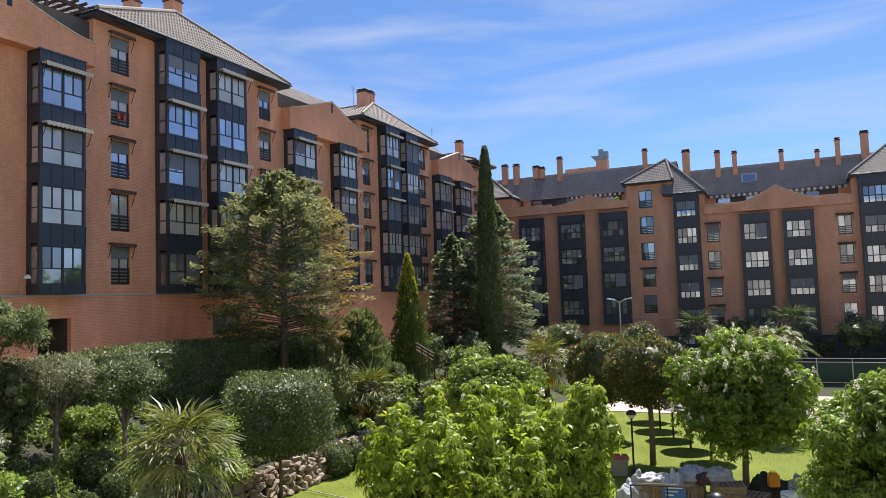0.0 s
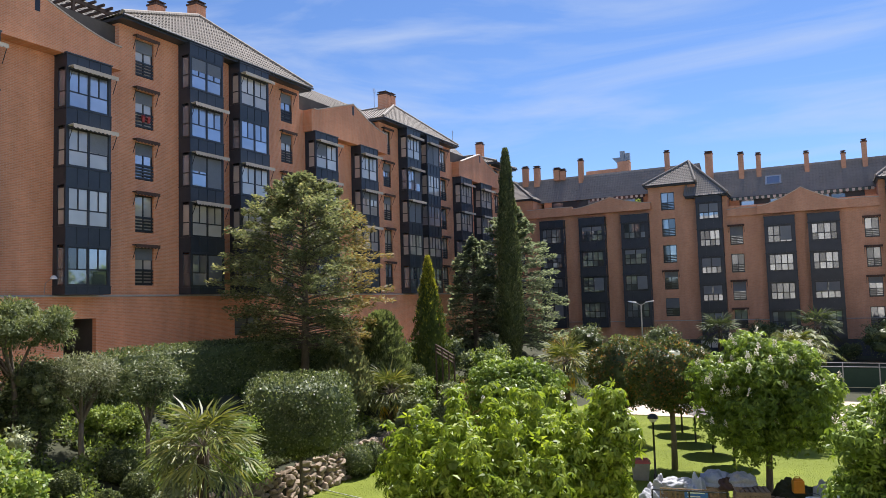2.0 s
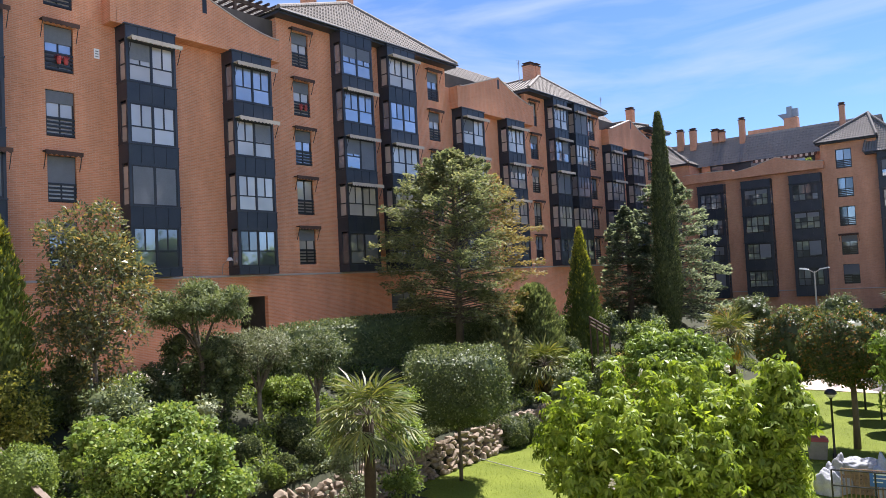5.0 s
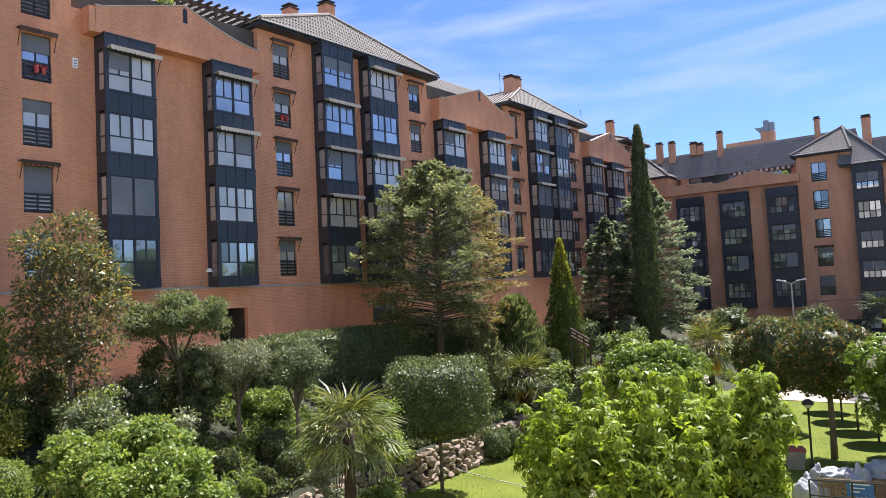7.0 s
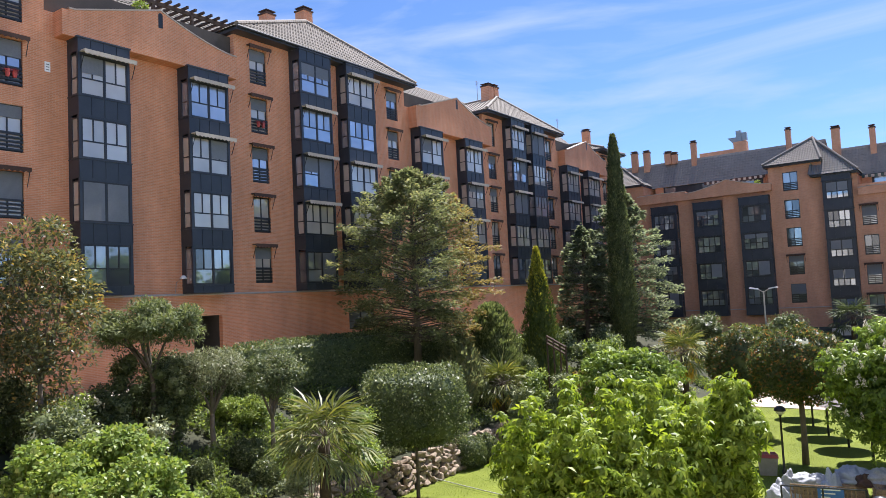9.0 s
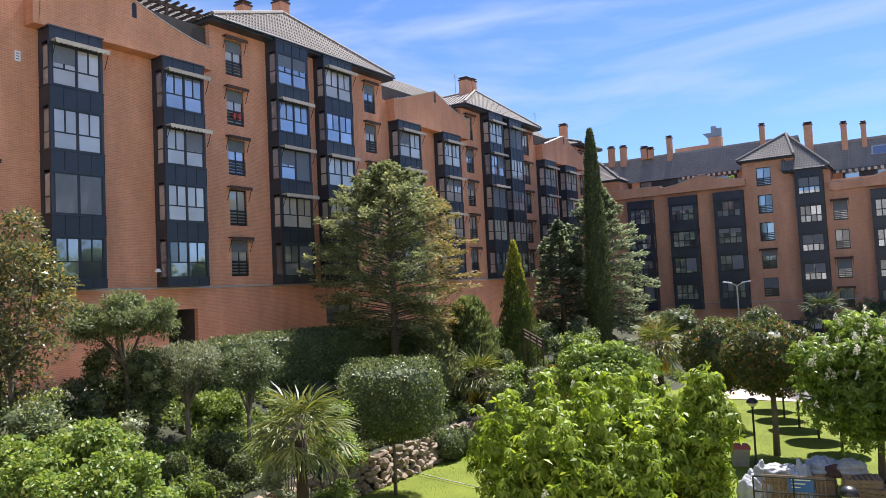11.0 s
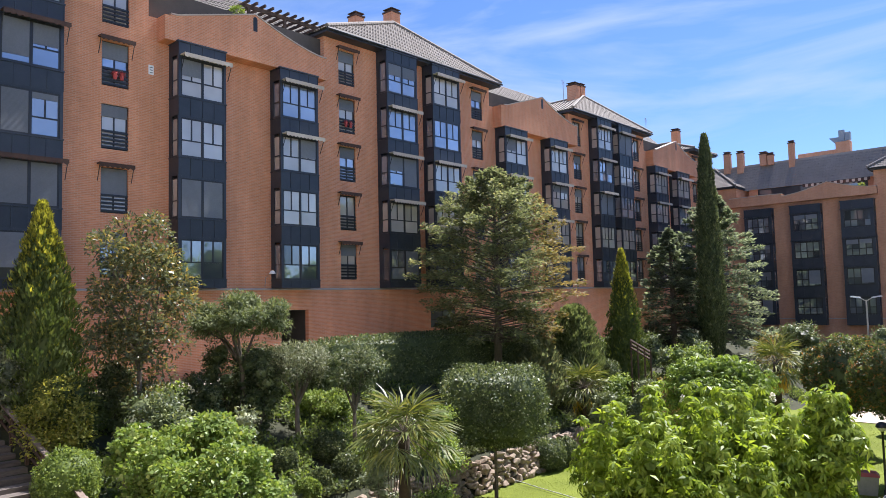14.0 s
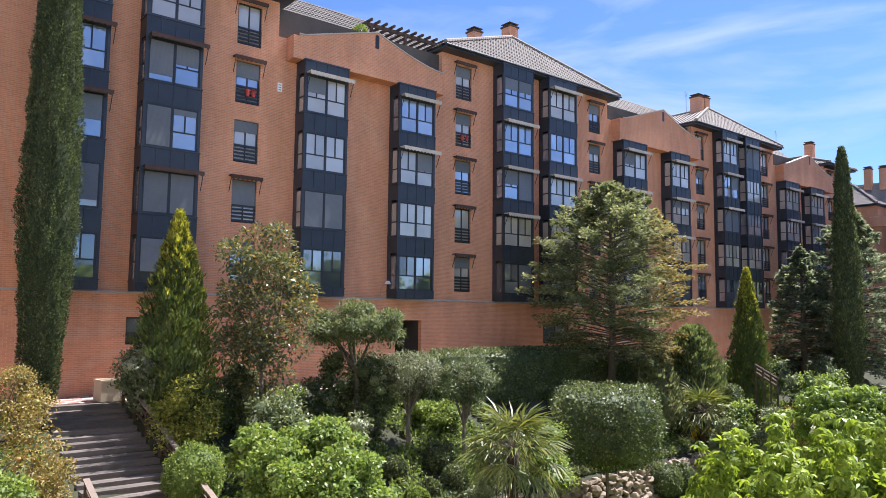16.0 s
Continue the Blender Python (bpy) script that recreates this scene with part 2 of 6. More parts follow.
# one sheet: lawn and banks near, level land out to the horizon
xs = sorted(set([-1500, -400, -120, -60, -40] + [-33 + 0.5 * i for i in range(60)] + [-3 + 2.0 * i for i in range(15)] + [40, 80, 200, 600, 1500]))
ys = sorted(set([-1500, -400, -100, -40, -20] + [-10 + 1.0 * i for i in range(92)] + [84, 90, 120, 250, 700, 1800]))
g = Geo()
g.v = [(x, y, ground_z(x, y) if -33 <= x <= 26 and -12 <= y <= 84 else (5.1 if -33 > x >= -60 and -12 <= y <= 84 else (2.3 if y > 84 else 0.0))) for y in ys for x in xs]
nx = len(xs)
mat_of = []
for j in range(len(ys) - 1):
    for i in range(nx - 1):
        g.f.append((j * nx + i, j * nx + i + 1, (j + 1) * nx + i + 1, (j + 1) * nx + i))
        # pale paving past x 9 and along the long wall, added unseen to bounce sun
        cx, cy = (xs[i] + xs[i + 1]) / 2, (ys[j] + ys[j + 1]) / 2
        mat_of.append(2 if cx > 9 or (-34 < cx < -29.6 and 0 < cy < 62) else 0 if cx < lawn_x(cy) + 0.3 and cx > -60 or cy > 62 else 1)
ground = solid("ground", g, SOIL, "sloping garden ground with mown lawn and dark planted banks", "ground", kind="structure", smooth=True)
ground.data.materials.append(LAWN)
ground.data.materials.append(BOUNCE_PAVING)
ground.data.polygons.foreach_set("material_index", mat_of)


# ---- facades ----
FLOOR = 2.82
SILL = 12.55 + EYE       # sill of the top row of bay windows on the long building


def wall_with_holes(geo, u0, u1, w0, w1, holes, deep=0.28, d=0.0):
    """The outer face of a wall at depth d, with the reveals of its openings."""
    us = sorted({u0, u1, *[h[0] for h in holes], *[h[1] for h in holes]})
    ws = sorted({w0, w1, *[h[2] for h in holes], *[h[3] for h in holes]})
    us, ws = [u for u in us if u0 <= u <= u1], [w for w in ws if w0 <= w <= w1]
    for a, b in zip(us, us[1:]):
        for c, e in zip(ws, ws[1:]):
            mu, mw = (a + b) / 2, (c + e) / 2
            if not any(h[0] < mu < h[1] and h[2] < mw < h[3] for h in holes):
                geo.face((a, d, c), (b, d, c), (b, d, e), (a, d, e))
    for a, b, c, e in holes:
        geo.face((a, d, c), (a, d + deep, c), (a, d + deep, e), (a, d, e))
        geo.face((b, d, c), (b, d, e), (b, d + deep, e), (b, d + deep, c))
        geo.face((a, d, e), (a, d + deep, e), (b, d + deep, e), (b, d, e))
        geo.face((a, d, c), (b, d, c), (b, d + deep, c), (a, d + deep, c))


def bars(geo, u0, u1, w0, w1, d0, d1, us, ws, t=0.06, edge=0.07):
    """A window frame: an outer ring, uprights at us (u, from, to) and cross bars at ws (w, from, to)."""
    geo.box(u0, u0 + edge, d0, d1, w0, w1)
    geo.box(u1 - edge, u1, d0, d1, w0, w1)
    geo.box(u0 + edge, u1 - edge, d0, d1, w1 - edge, w1)
    geo.box(u0 + edge, u1 - edge, d0, d1, w0, w0 + edge)
    for u, a, b in us:
        geo.box(u - t / 2, u + t / 2, d0 + 0.003, d1 - 0.003, a, b)
    for w, a, b in ws:
        geo.box(a, b, d0 + 0.005, d1 - 0.005, w - t / 2, w + t / 2)


def pane(parent, u0, u1, w0, w1, d, mat, tilt=0.0):
    g = Geo()
    g.box(u0, u1, d, d + 0.012, w0, w1)
    return part("pane", g, mat, parent)


def awning(house, u0, u1, w, d, out, cloth, rng):
    """A folded awning: a roll under a hood, with two thin arms."""
    g = Geo()
    g.box(u0, u1, d - out, d, w, w + 0.05)
    g.box(u0, u1, d - out - 0.02, d - out, w - 0.10, w + 0.06)
    n = max(4, int((u1 - u0) / 0.22))
    for i in range(n):
        a, b = u0 + (u1 - u0) * i / n, u0 + (u1 - u0) * (i + 1) / n
        z = w - 0.10
        g.face((a, d - out - 0.021, z), ((a + b) / 2, d - out - 0.021, z - 0.07), (b, d - out - 0.021, z))
    aw = part("awning", g, cloth, house)
    for u in (u0 + 0.04, u1 - 0.04):
        k = Geo()
        k.tube([(u, d - out * 0.9, w), (u, d - out * 0.35, w - 0.45), (u, d + 0.02, w - 0.75)], 0.018, 5)
        part("awning_arm", k, FRAME, aw)


def bay_window(house, u0, u1, k_sill, top, low, proj, glass, blinds=(0, 0), cap=0.0, detail=2, rng=random, aw=None, curtain=False):
    """One storey of a projecting dark metal bay: apron, glazing on three sides, head."""
    d = -proj
    w0, w1 = k_sill, k_sill + top
    if curtain and glass is GLASS:
        glass = GLASS_W
    g = Geo()
    g.box(u0, u1, d, 0.0, w0 - low, w0)                       # apron
    n = 4 if detail > 1 else 3
    pieces = []
    for i in range(n + 1):                                     # standing pieces
        u = u0 + (u1 - u0) * i / n
        s = Geo()
        pieces.append(("seam", s))
        s.box(max(u0, u - 0.02) - 0.004, min(u1, u + 0.02) + 0.004, d - 0.022, d + 0.006, w0 - low + 0.02, w0 - 0.03)
    s = Geo()
    s.box(u0 - 0.03, u1 + 0.03, d - 0.04, 0.0, w0 - 0.05, w0 + 0.004)
    pieces.append(("sill", s))
    if cap:
        s = Geo()
        s.box(u0, u1, d, 0.0, w1, w1 + cap)
        pieces.append(("fascia", s))
        for i in range(n + 1):
            u = u0 + (u1 - u0) * i / n
            s = Geo()
            pieces.append(("seam", s))
            s.box(max(u0, u - 0.02) - 0.004, min(u1, u + 0.02) + 0.004, d - 0.022, d + 0.006, w1 + 0.02, w1 + cap - 0.02)
        s = Geo()
        s.box(u0 - 0.05, u1 + 0.05, d - 0.06, 0.0, w1 + cap - 0.004, w1 + cap + 0.06)
        pieces.append(("coping", s))
    jamb = 0.12 if detail > 1 else 0.26
    for u, v in ((u0, u0 + jamb), (u1 - jamb, u1)):             # corner posts
        for p, q in ((d + 0.002, d + 0.12), (-0.30, 0.0)):
            s = Geo()
            s.box(u, v, p, q, w0, w1)
            pieces.append(("corner_post", s))
    s = Geo()
    s.box(u0 + jamb, u1 - jamb, d + 0.004, d + 0.12, w1 - 0.10, w1)
    pieces.append(("head", s))
    if detail == 1:                                            # flashing over each storey
        s = Geo()
        s.box(u0 - 0.06, u1 + 0.06, d - 0.10, 0.0, w1 - 0.006, w1 + 0.05)
        pieces.append(("flashing", s))
    bay = part("bay_window", g, METAL, house)
    for kind_of, s in pieces:
        part(kind_of, s, METAL, bay)
    a, b, m = u0 + jamb, u1 - jamb, (u0 + u1) / 2
    h0, h1 = w0 + 0.004, w1 - 0.10
    split = h0 + (h1 - h0) * 0.42
    f = Geo()
    if detail > 1:
        q1, q2 = (a + m) / 2, (m + b) / 2
        bars(f, a, b, h0, h1, d + 0.02, d + 0.09, [(m, h0 + 0.07, h1 - 0.07), (q1, split, h1 - 0.07), (q2, split, h1 - 0.07)], [(split, a + 0.07, b - 0.07)])
        f.box(m - 0.06, m + 0.06, d + 0.012, d + 0.10, h0, h1)
    else:
        bars(f, a, b, h0, h1, d + 0.02, d + 0.09, [(a + (b - a) * i / 4, h0 + 0.07, h1 - 0.07) for i in (1, 2, 3)], [(split, a + 0.07, b - 0.07)], 0.09, 0.09)
    # side glazing frames
    for u in (u0 + 0.02, u1 - 0.08):
        f.box(u, u + 0.06, d + 0.12, -0.30, h0, h0 + 0.06)
        f.box(u, u + 0.06, d + 0.12, -0.30, split - 0.03, split + 0.03)
        f.box(u, u + 0.06, d + 0.12, -0.30, h1 - 0.06, h1)
    part("window_frame", f, FRAME, bay)
    e = 0.02
    if detail > 1:
        cells = [(a + 0.07, m - 0.06, h0 + 0.07, split - 0.03), (m + 0.06, b - 0.07, h0 + 0.07, split - 0.03),
                 (a + 0.07, q1 - 0.03, split + 0.03, h1 - 0.07), (q1 + 0.03, m - 0.06, split + 0.03, h1 - 0.07),
                 (m + 0.06, q2 - 0.03, split + 0.03, h1 - 0.07), (q2 + 0.03, b - 0.07, split + 0.03, h1 - 0.07)]
    else:
        stops_u = [a + 0.07, a + (b - a) / 4, a + (b - a) / 2, a + (b - a) * 0.75, b - 0.07]
        cells = [(p + 0.03, q - 0.03, lo, hi) for p, q in zip(stops_u, stops_u[1:]) for lo, hi in ((h0 + 0.07, split - 0.03), (split + 0.03, h1 - 0.07))]
    for c in cells:
        pane(bay, c[0] - e, c[1] + e, c[2] - e, c[3] + e, d + 0.05, glass)
    for u in (u0 + 0.045, u1 - 0.057):
        g = Geo()
        g.box(u, u + 0.012, d + 0.12, -0.30, h0 + 0.05, h1 - 0.05)
        part("side_pane", g, glass, bay)
    for side, cover in enumerate(blinds):
        if cover > 0.02:
            lo, hi = (a + 0.05, m - 0.065) if side == 0 else (m + 0.065, b - 0.05)
            g = Geo()
            g.box(lo, hi, d + 0.022, d + 0.036, h1 - 0.05 - (h1 - h0 - 0.1) * cover, h1 - 0.05)
            part("roller_blind", g, BLIND, bay, "grey slatted roller blind, lowered")
    # a sheet behind the glass: curtain cloth, else the room's dimness as dark colour
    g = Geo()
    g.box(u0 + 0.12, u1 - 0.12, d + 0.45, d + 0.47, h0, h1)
    part("curtain", g, CURTAIN if curtain else DIM_INTERIOR, bay)
    if aw is not None:
        awning(house, u0 + 0.1, u1 + 0.15, w1 - 0.02, d, 0.28 + 0.12 * rng.random(), aw, rng)
    return bay


def small_window(house, u0, u1, w0, w1, glass, blind=0.0, rail=True, hood=None, rng=random):
    """A tall window set in the brick: frame, two sashes, a slatted guard and perhaps a folded awning."""
    f = Geo()
    m = (u0 + u1) / 2
    cut = w0 + (w1 - w0) * 0.42
    bars(f, u0, u1, w0, w1, 0.10, 0.20, [(m, w0 + 0.07, w1 - 0.07)], [(cut, u0 + 0.07, u1 - 0.07)])
    win = part("window_frame", f, FRAME, house)
    for a, b in ((u0 + 0.05, m - 0.02), (m + 0.02, u1 - 0.05)):
        pane(win, a, b, cut + 0.02, w1 - 0.05, 0.14, glass)
        pane(win, a, b, w0 + 0.05, cut - 0.02, 0.14, glass)
    if rail:
        for i in range(5):
            g = Geo()
            z = w0 + 0.06 + 0.17 * i
            g.box(u0 + 0.005, u1 - 0.005, 0.02, 0.06, z, z + 0.09)
            part("guard_slat", g, FRAME, win)
    if blind > 0.02:
        g = Geo()
        g.box(u0 + 0.03, u1 - 0.03, 0.08, 0.098, w1 - 0.05 - (w1 - w0) * blind, w1 - 0.03)
        part("roller_blind", g, BLIND, win, "grey slatted roller blind, lowered")
    if hood is not None:
        awning(house, u0 - 0.18, u1 + 0.18, w1 + 0.10, 0.0, 0.30, hood, rng)
    return win


def tiled_slope(geo, eave, ridge, pitch_tile=0.23, course=0.33, amp=0.028, lap=0.04):
    """Barrel tiles in courses between an eave line and a ridge line, each (left end, right end)."""
    e0, e1, r0, r1 = (Vector(p) for p in (*eave, *ridge))
    along = (e1 - e0).normalized()
    up = ((r0 + r1) / 2 - (e0 + e1) / 2)
    up = (up - along * up.dot(along))
    length = up.length
    up.normalize()
    nrm = along.cross(up)
    if nrm.z < 0:
        nrm.negate()
    rows = max(2, int(length / course))
    s_r0, s_r1, s_e1 = (r0 - e0).dot(along), (r1 - e0).dot(along), (e1 - e0).length
    for j in range(rows):
        a0, b0 = s_r0 * j / rows, s_e1 + (s_r1 - s_e1) * j / rows
        a1, b1 = s_r0 * (j + 1) / rows, s_e1 + (s_r1 - s_e1) * (j + 1) / rows
        lo, hi = min(a0, a1), max(b0, b1)
        step = pitch_tile / 4
        n0, n1 = math.floor(lo / step), math.ceil(hi / step)
        base = len(geo.v)
        cnt = 0
        for i in range(n0, n1 + 1):
            s = i * step
            wave = amp * math.cos(2 * math.pi * s / pitch_tile)
            for q, lift in ((j, lap), (j + 1, 0.0)):
                lim0, lim1 = (a0, b0) if q == j else (a1, b1)
                ss = min(max(s, lim0), lim1)
                p = e0 + along * ss + up * (length * q / rows) + nrm * (wave + lift)
                geo.v.append(tuple(p))
            cnt += 1
        for i in range(cnt - 1):
            q = base + 2 * i
            geo.f.append((q, q + 2, q + 3, q + 1))


def ridge_caps(geo, a, b, r=0.13, step=0.38):
    a, b = Vector(a), Vector(b)
    n = max(2, int((b - a).length / step))
    for i in range(n):
        p, q = a.lerp(b, i / n), a.lerp(b, (i + 1.12) / n)
        geo.tube([p + Vector((0, 0, 0.02)), q + Vector((0, 0, 0.05))], [r, r * 0.86], 7, True)


def hip_roof(house, u0, u1, d_front, w_eave, apex, back, mat, soffit=METAL):
    """A hipped end over a tower: three tiled slopes meeting at the apex, with a ridge running back."""
    au, ad, aw = apex
    g = Geo()
    tiled_slope(g, ((u0, d_front, w_eave), (u1, d_front, w_eave)), ((au, ad, aw), (au, ad, aw)))
    tiled_slope(g, ((u0, back, w_eave), (u0, d_front, w_eave)), ((au, back, aw), (au, ad, aw)))
    tiled_slope(g, ((u1, d_front, w_eave), (u1, back, w_eave)), ((au, ad, aw), (au, back, aw)))
    k = Geo()
    lo = w_eave - 0.05
    k.face((u0, d_front, lo), (u1, d_front, lo), (au, ad, aw - 0.05))
    k.face((u0, back, lo), (u0, d_front, lo), (au, ad, aw - 0.05), (au, back, aw - 0.05))
    k.face((u1, d_front, lo), (u1, back, lo), (au, back, aw - 0.05), (au, ad, aw - 0.05))
    roof = part("roof", k, mat, house, "hipped roof of barrel tiles")
    tagged(part("roof_tiles", g, mat, roof), kind="stuff")
    c = Geo()
    ridge_caps(c, (u0, d_front, w_eave + 0.05), (au, ad, aw + 0.05))
    ridge_caps(c, (u1, d_front, w_eave + 0.05), (au, ad, aw + 0.05))
    ridge_caps(c, (au, ad, aw + 0.05), (au, back, aw + 0.05))
    tagged(part("ridge_tiles", c, mat, roof), kind="stuff")
    s = Geo()
    s.box(u0 + 0.05, u1 - 0.05, d_front + 0.05, back, w_eave - 0.22, w_eave - 0.05)
    part("soffit", s, soffit, roof, "dark painted eaves soffit")
    gt = Geo()
    gt.tube([(u0, d_front - 0.05, w_eave - 0.06), (u1, d_front - 0.05, w_eave - 0.06)], 0.07, 8)
    part("gutter", gt, METAL, roof)
    return roof


def gable_parapet(house, u0, u1, w0, w_end, w_peak, d0, mat, niche=True):
    """A brick parapet with a swept gable and a pale coping."""
    n = 28
    us = [u0 + (u1 - u0) * i / n for i in range(n + 1)]

    def top(u):
        s = (u - (u0 + u1) / 2) / ((u1 - u0) / 2)
        q = max(0.0, 1 - abs(s) / 0.94)
        return w_end + (w_peak - w_end) * (q if s < 0 and niche else q ** 1.45)
    g = Geo()
    for a, b in zip(us, us[1:]):
        g.face((a, d0, w0), (b, d0, w0), (b, d0, top(b)), (a, d0, top(a)))
        g.face((b, d0 + 0.4, w0), (a, d0 + 0.4, w0), (a, d0 + 0.4, top(a)), (b, d0 + 0.4, top(b)))
    for u, flip in ((u0, False), (u1, True)):
        q = [(u, d0 + 1.2, w0), (u, d0, w0), (u, d0, top(u)), (u, d0 + 1.2, top(u))]
        g.face(*(reversed(q) if flip else q))
    g.face((u0, d0, w0), (u0, 0.05, w0), (u1, 0.05, w0), (u1, d0, w0))
    par = part("parapet", g, mat, house, "curved brick gable parapet with pale coping")
    c = Geo()
    for a, b in zip(us, us[1:]):
        za, zb = top(a), top(b)
        q = [(a, d0 - 0.05, za), (b, d0 - 0.05, zb), (b, d0 + 0.45, zb), (a, d0 + 0.45, za)]
        r = [(x, y, z + 0.07) for x, y, z in q]
        c.face(*r)
        c.face(q[0], q[1], r[1], r[0])
        c.face(q[2], q[3], r[3], r[2])
        c.face(q[3], q[2], q[1], q[0])
    part("coping", c, COPING, par)
    if niche:
        # flat black plate on the brick: the niche's inner dark put into colour
        k = Geo()
        um = (u0 + u1) / 2
        k.box(um - 0.12, um + 0.12, d0 - 0.012, d0 + 0.02, w_peak - 0.85, w_peak - 0.22)
        k.tube([(um, d0 - 0.010, w_peak - 0.22), (um, d0 + 0.02, w_peak - 0.22)], 0.12, 12)
        part("vent_niche", k, FRAME, par)
    return par


def chimney(house, u, d, w0, w1, s, mat):
    g = Geo()
    g.box(u - s, u + s, d - s, d + s, w0, w1 - 0.25)
    ch = part("chimney", g, mat, house)
    c = Geo()
    c.box(u - s - 0.06, u + s + 0.06, d - s - 0.06, d + s + 0.06, w1 - 0.248, w1 - 0.14)
    c.box(u - s + 0.08, u + s - 0.08, d - s + 0.08, d + s - 0.08, w1 - 0.14, w1)
    c.box(u - s - 0.02, u + s + 0.02, d - s - 0.02, d + s + 0.02, w1, w1 + 0.06)
    part("chimney_cap", c, BROWN, ch)


# ---- the long building ----
rng = random.Random(4)
A = thing("apartment_building", "long orange brick apartment block with dark metal bay windows", "building", pose(-32, 0, 0, 0, 0, 90))
WB = 12.6 + EYE
# blinds: (bay, storey from the top): share lowered on the two sashes
BLINDS_A = {(0, 2): (0.6, 0.6), (0, 3): (0.85, 0.85), (1, 1): (0.85, 0.5), (1, 2): (1, 0.15), (1, 3): (1, 1), (1, 4): (0.8, 0.8), (2, 1): (0.45, 0), (2, 3): (1, 1),
            (3, 2): (0, 0.55), (4, 0): (0.4, 0.4), (4, 2): (0.5, 1), (4, 4): (0, 0.85), (7, 2): (0.3, 0.3), (8, 1): (0, 0.6), (9, 0): (1, 1), (8, 2): (1, 1)}
BAYS_A = [(5.0, 7.56, 0), (8.95, 11.4, 0), (16.4, 18.85, 1), (22.0, 24.45, 1), (29.6, 32.2, 0), (33.6, 36.25, 0), (41.1, 43.8, 1), (46.8, 49.25, 1),
          (54.0, 56.4, 0), (57.6, 60.0, 0), (64.4, 67.0, 1), (69.2, 72.0, 1)]
CLOTH = {0: BROWN, 1: BROWN, 2: BROWN, 3: CREAM, 4: CREAM, 5: CREAM, 6: CREAM, 7: CREAM, 8: CREAM, 9: CREAM, 10: CREAM, 11: CREAM}
for n, (a, b, first) in enumerate(BAYS_A):
    for k in range(first, 5):
        bl = BLINDS_A.get((n, k), (0, 0))
        if n > 4 and (n, k) not in BLINDS_A and rng.random() < 0.2:
            bl = rng.choice([(0.5, 0), (0, 0.4), (0.35, 0.35)])
        aw = (CREAM if (n, k) == (2, 1) else CLOTH[n]) if (rng.random() < 0.75 and k < 4 or n in (2, 6) and k == 1) and (n, k) not in ((1, 2), (2, 2), (4, 0)) else None
        bay_window(A, a, b, SILL - FLOOR * k, 1.93, FLOOR - 1.93 if k < 4 else 0.42, 0.9, GLASS if k < 4 else GLASS_C, bl, cap=0.62 if k == first else 0.0, rng=rng, aw=aw, curtain=k < 4 and ((n * 5 + k * 3) % 4 == 1) or (k in (2, 3) and n in (2, 3, 5, 6, 7)) or (n > 5 and (n + k) % 2 == 0))
COLS_A = [(1.9, 3.1), (13.3, 14.5), (26.65, 27.85), (38.5, 39.7), (51.5, 52.7), (61.8, 63.0), (74.8, 76.0)]
BLINDS_C0 = {(1, 1): 0.35, (1, 2): 0.25, (1, 3): 0.6, (2, 2): 0.3, (2, 0): 0.3, (2, 4): 0.3}
holes = []
for n, (a, b) in enumerate(COLS_A):
    for k in range(5):
        z = WB - 2.815 * k
        holes.append((a, b, z, z + 2.0))
        small_window(A, a, b, z, z + 2.0, GLASS_W if (n + 2 * k) % 3 else GLASS, BLINDS_C0.get((n, k), 0.3 if rng.random() < 0.3 else 0), True, None if (n, k) in ((1, 2), (1, 4)) else BROWN, rng)
LOW = [(8.95, 10.9, EYE - 1.36, EYE - 0.22), (33.95, 36.4, EYE - 1.67, EYE - 0.52)]
for h in LOW:
    holes.append(h)
    small_window(A, *h, GLASS_C, 0, False)
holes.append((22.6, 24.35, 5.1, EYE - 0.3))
w = Geo()
wall_with_holes(w, -14, 15.4, 5.0, 15.2 + EYE, [h for h in holes if h[0] < 15.4])
wall_with_holes(w, 15.4, 25.6, 5.0, 12.5 + EYE, [h for h in holes if 15.4 < h[0] < 25.6])
wall_with_holes(w, 25.6, 40.5, 5.0, 15.2 + EYE, [h for h in holes if 25.6 < h[0] < 40.5])
wall_with_holes(w, 40.5, 50.9, 5.0, 12.5 + EYE, [])
wall_with_holes(w, 50.9, 64.0, 5.0, 15.2 + EYE, [h for h in holes if 50.9 < h[0] < 64.0])
wall_with_holes(w, 64.0, 74.2, 5.0, 12.5 + EYE, [])
wall_with_holes(w, 74.2, 79.8, 5.0, 15.0 + EYE, [h for h in holes if 74.2 < h[0]])
for u, s in ((15.4, 1), (25.6, -1), (40.5, 1), (50.9, -1), (64.0, 1), (74.2, -1)):   # tower flanks above the terraces
    q = [(u, 0, 12.5 + EYE), (u, 7, 12.5 + EYE), (u, 7, 15.2 + EYE), (u, 0, 15.2 + EYE)]
    w.face(*(q if s > 0 else q[::-1]))
for u in (15.4, 40.5, 64.0):     # low flank of the wall beside each gable
    end = (13.45 if u < 20 else 13.85) + EYE
    w.box(u + 0.002, u + 0.72, 0.002, 0.4, 12.5 + EYE, end)
    w.box(u + 0.42, u + 0.72, -0.75, 0.002, 12.3 + EYE, end)
wallA = part("wall", w, BRICK, A, "orange brick wall")
# inner walls with the dimness indoors put into a dark colour
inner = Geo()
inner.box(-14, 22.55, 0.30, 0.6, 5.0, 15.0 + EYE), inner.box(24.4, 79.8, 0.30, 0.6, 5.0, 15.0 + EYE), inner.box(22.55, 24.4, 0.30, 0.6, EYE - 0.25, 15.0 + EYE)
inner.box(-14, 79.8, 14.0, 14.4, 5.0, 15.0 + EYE)
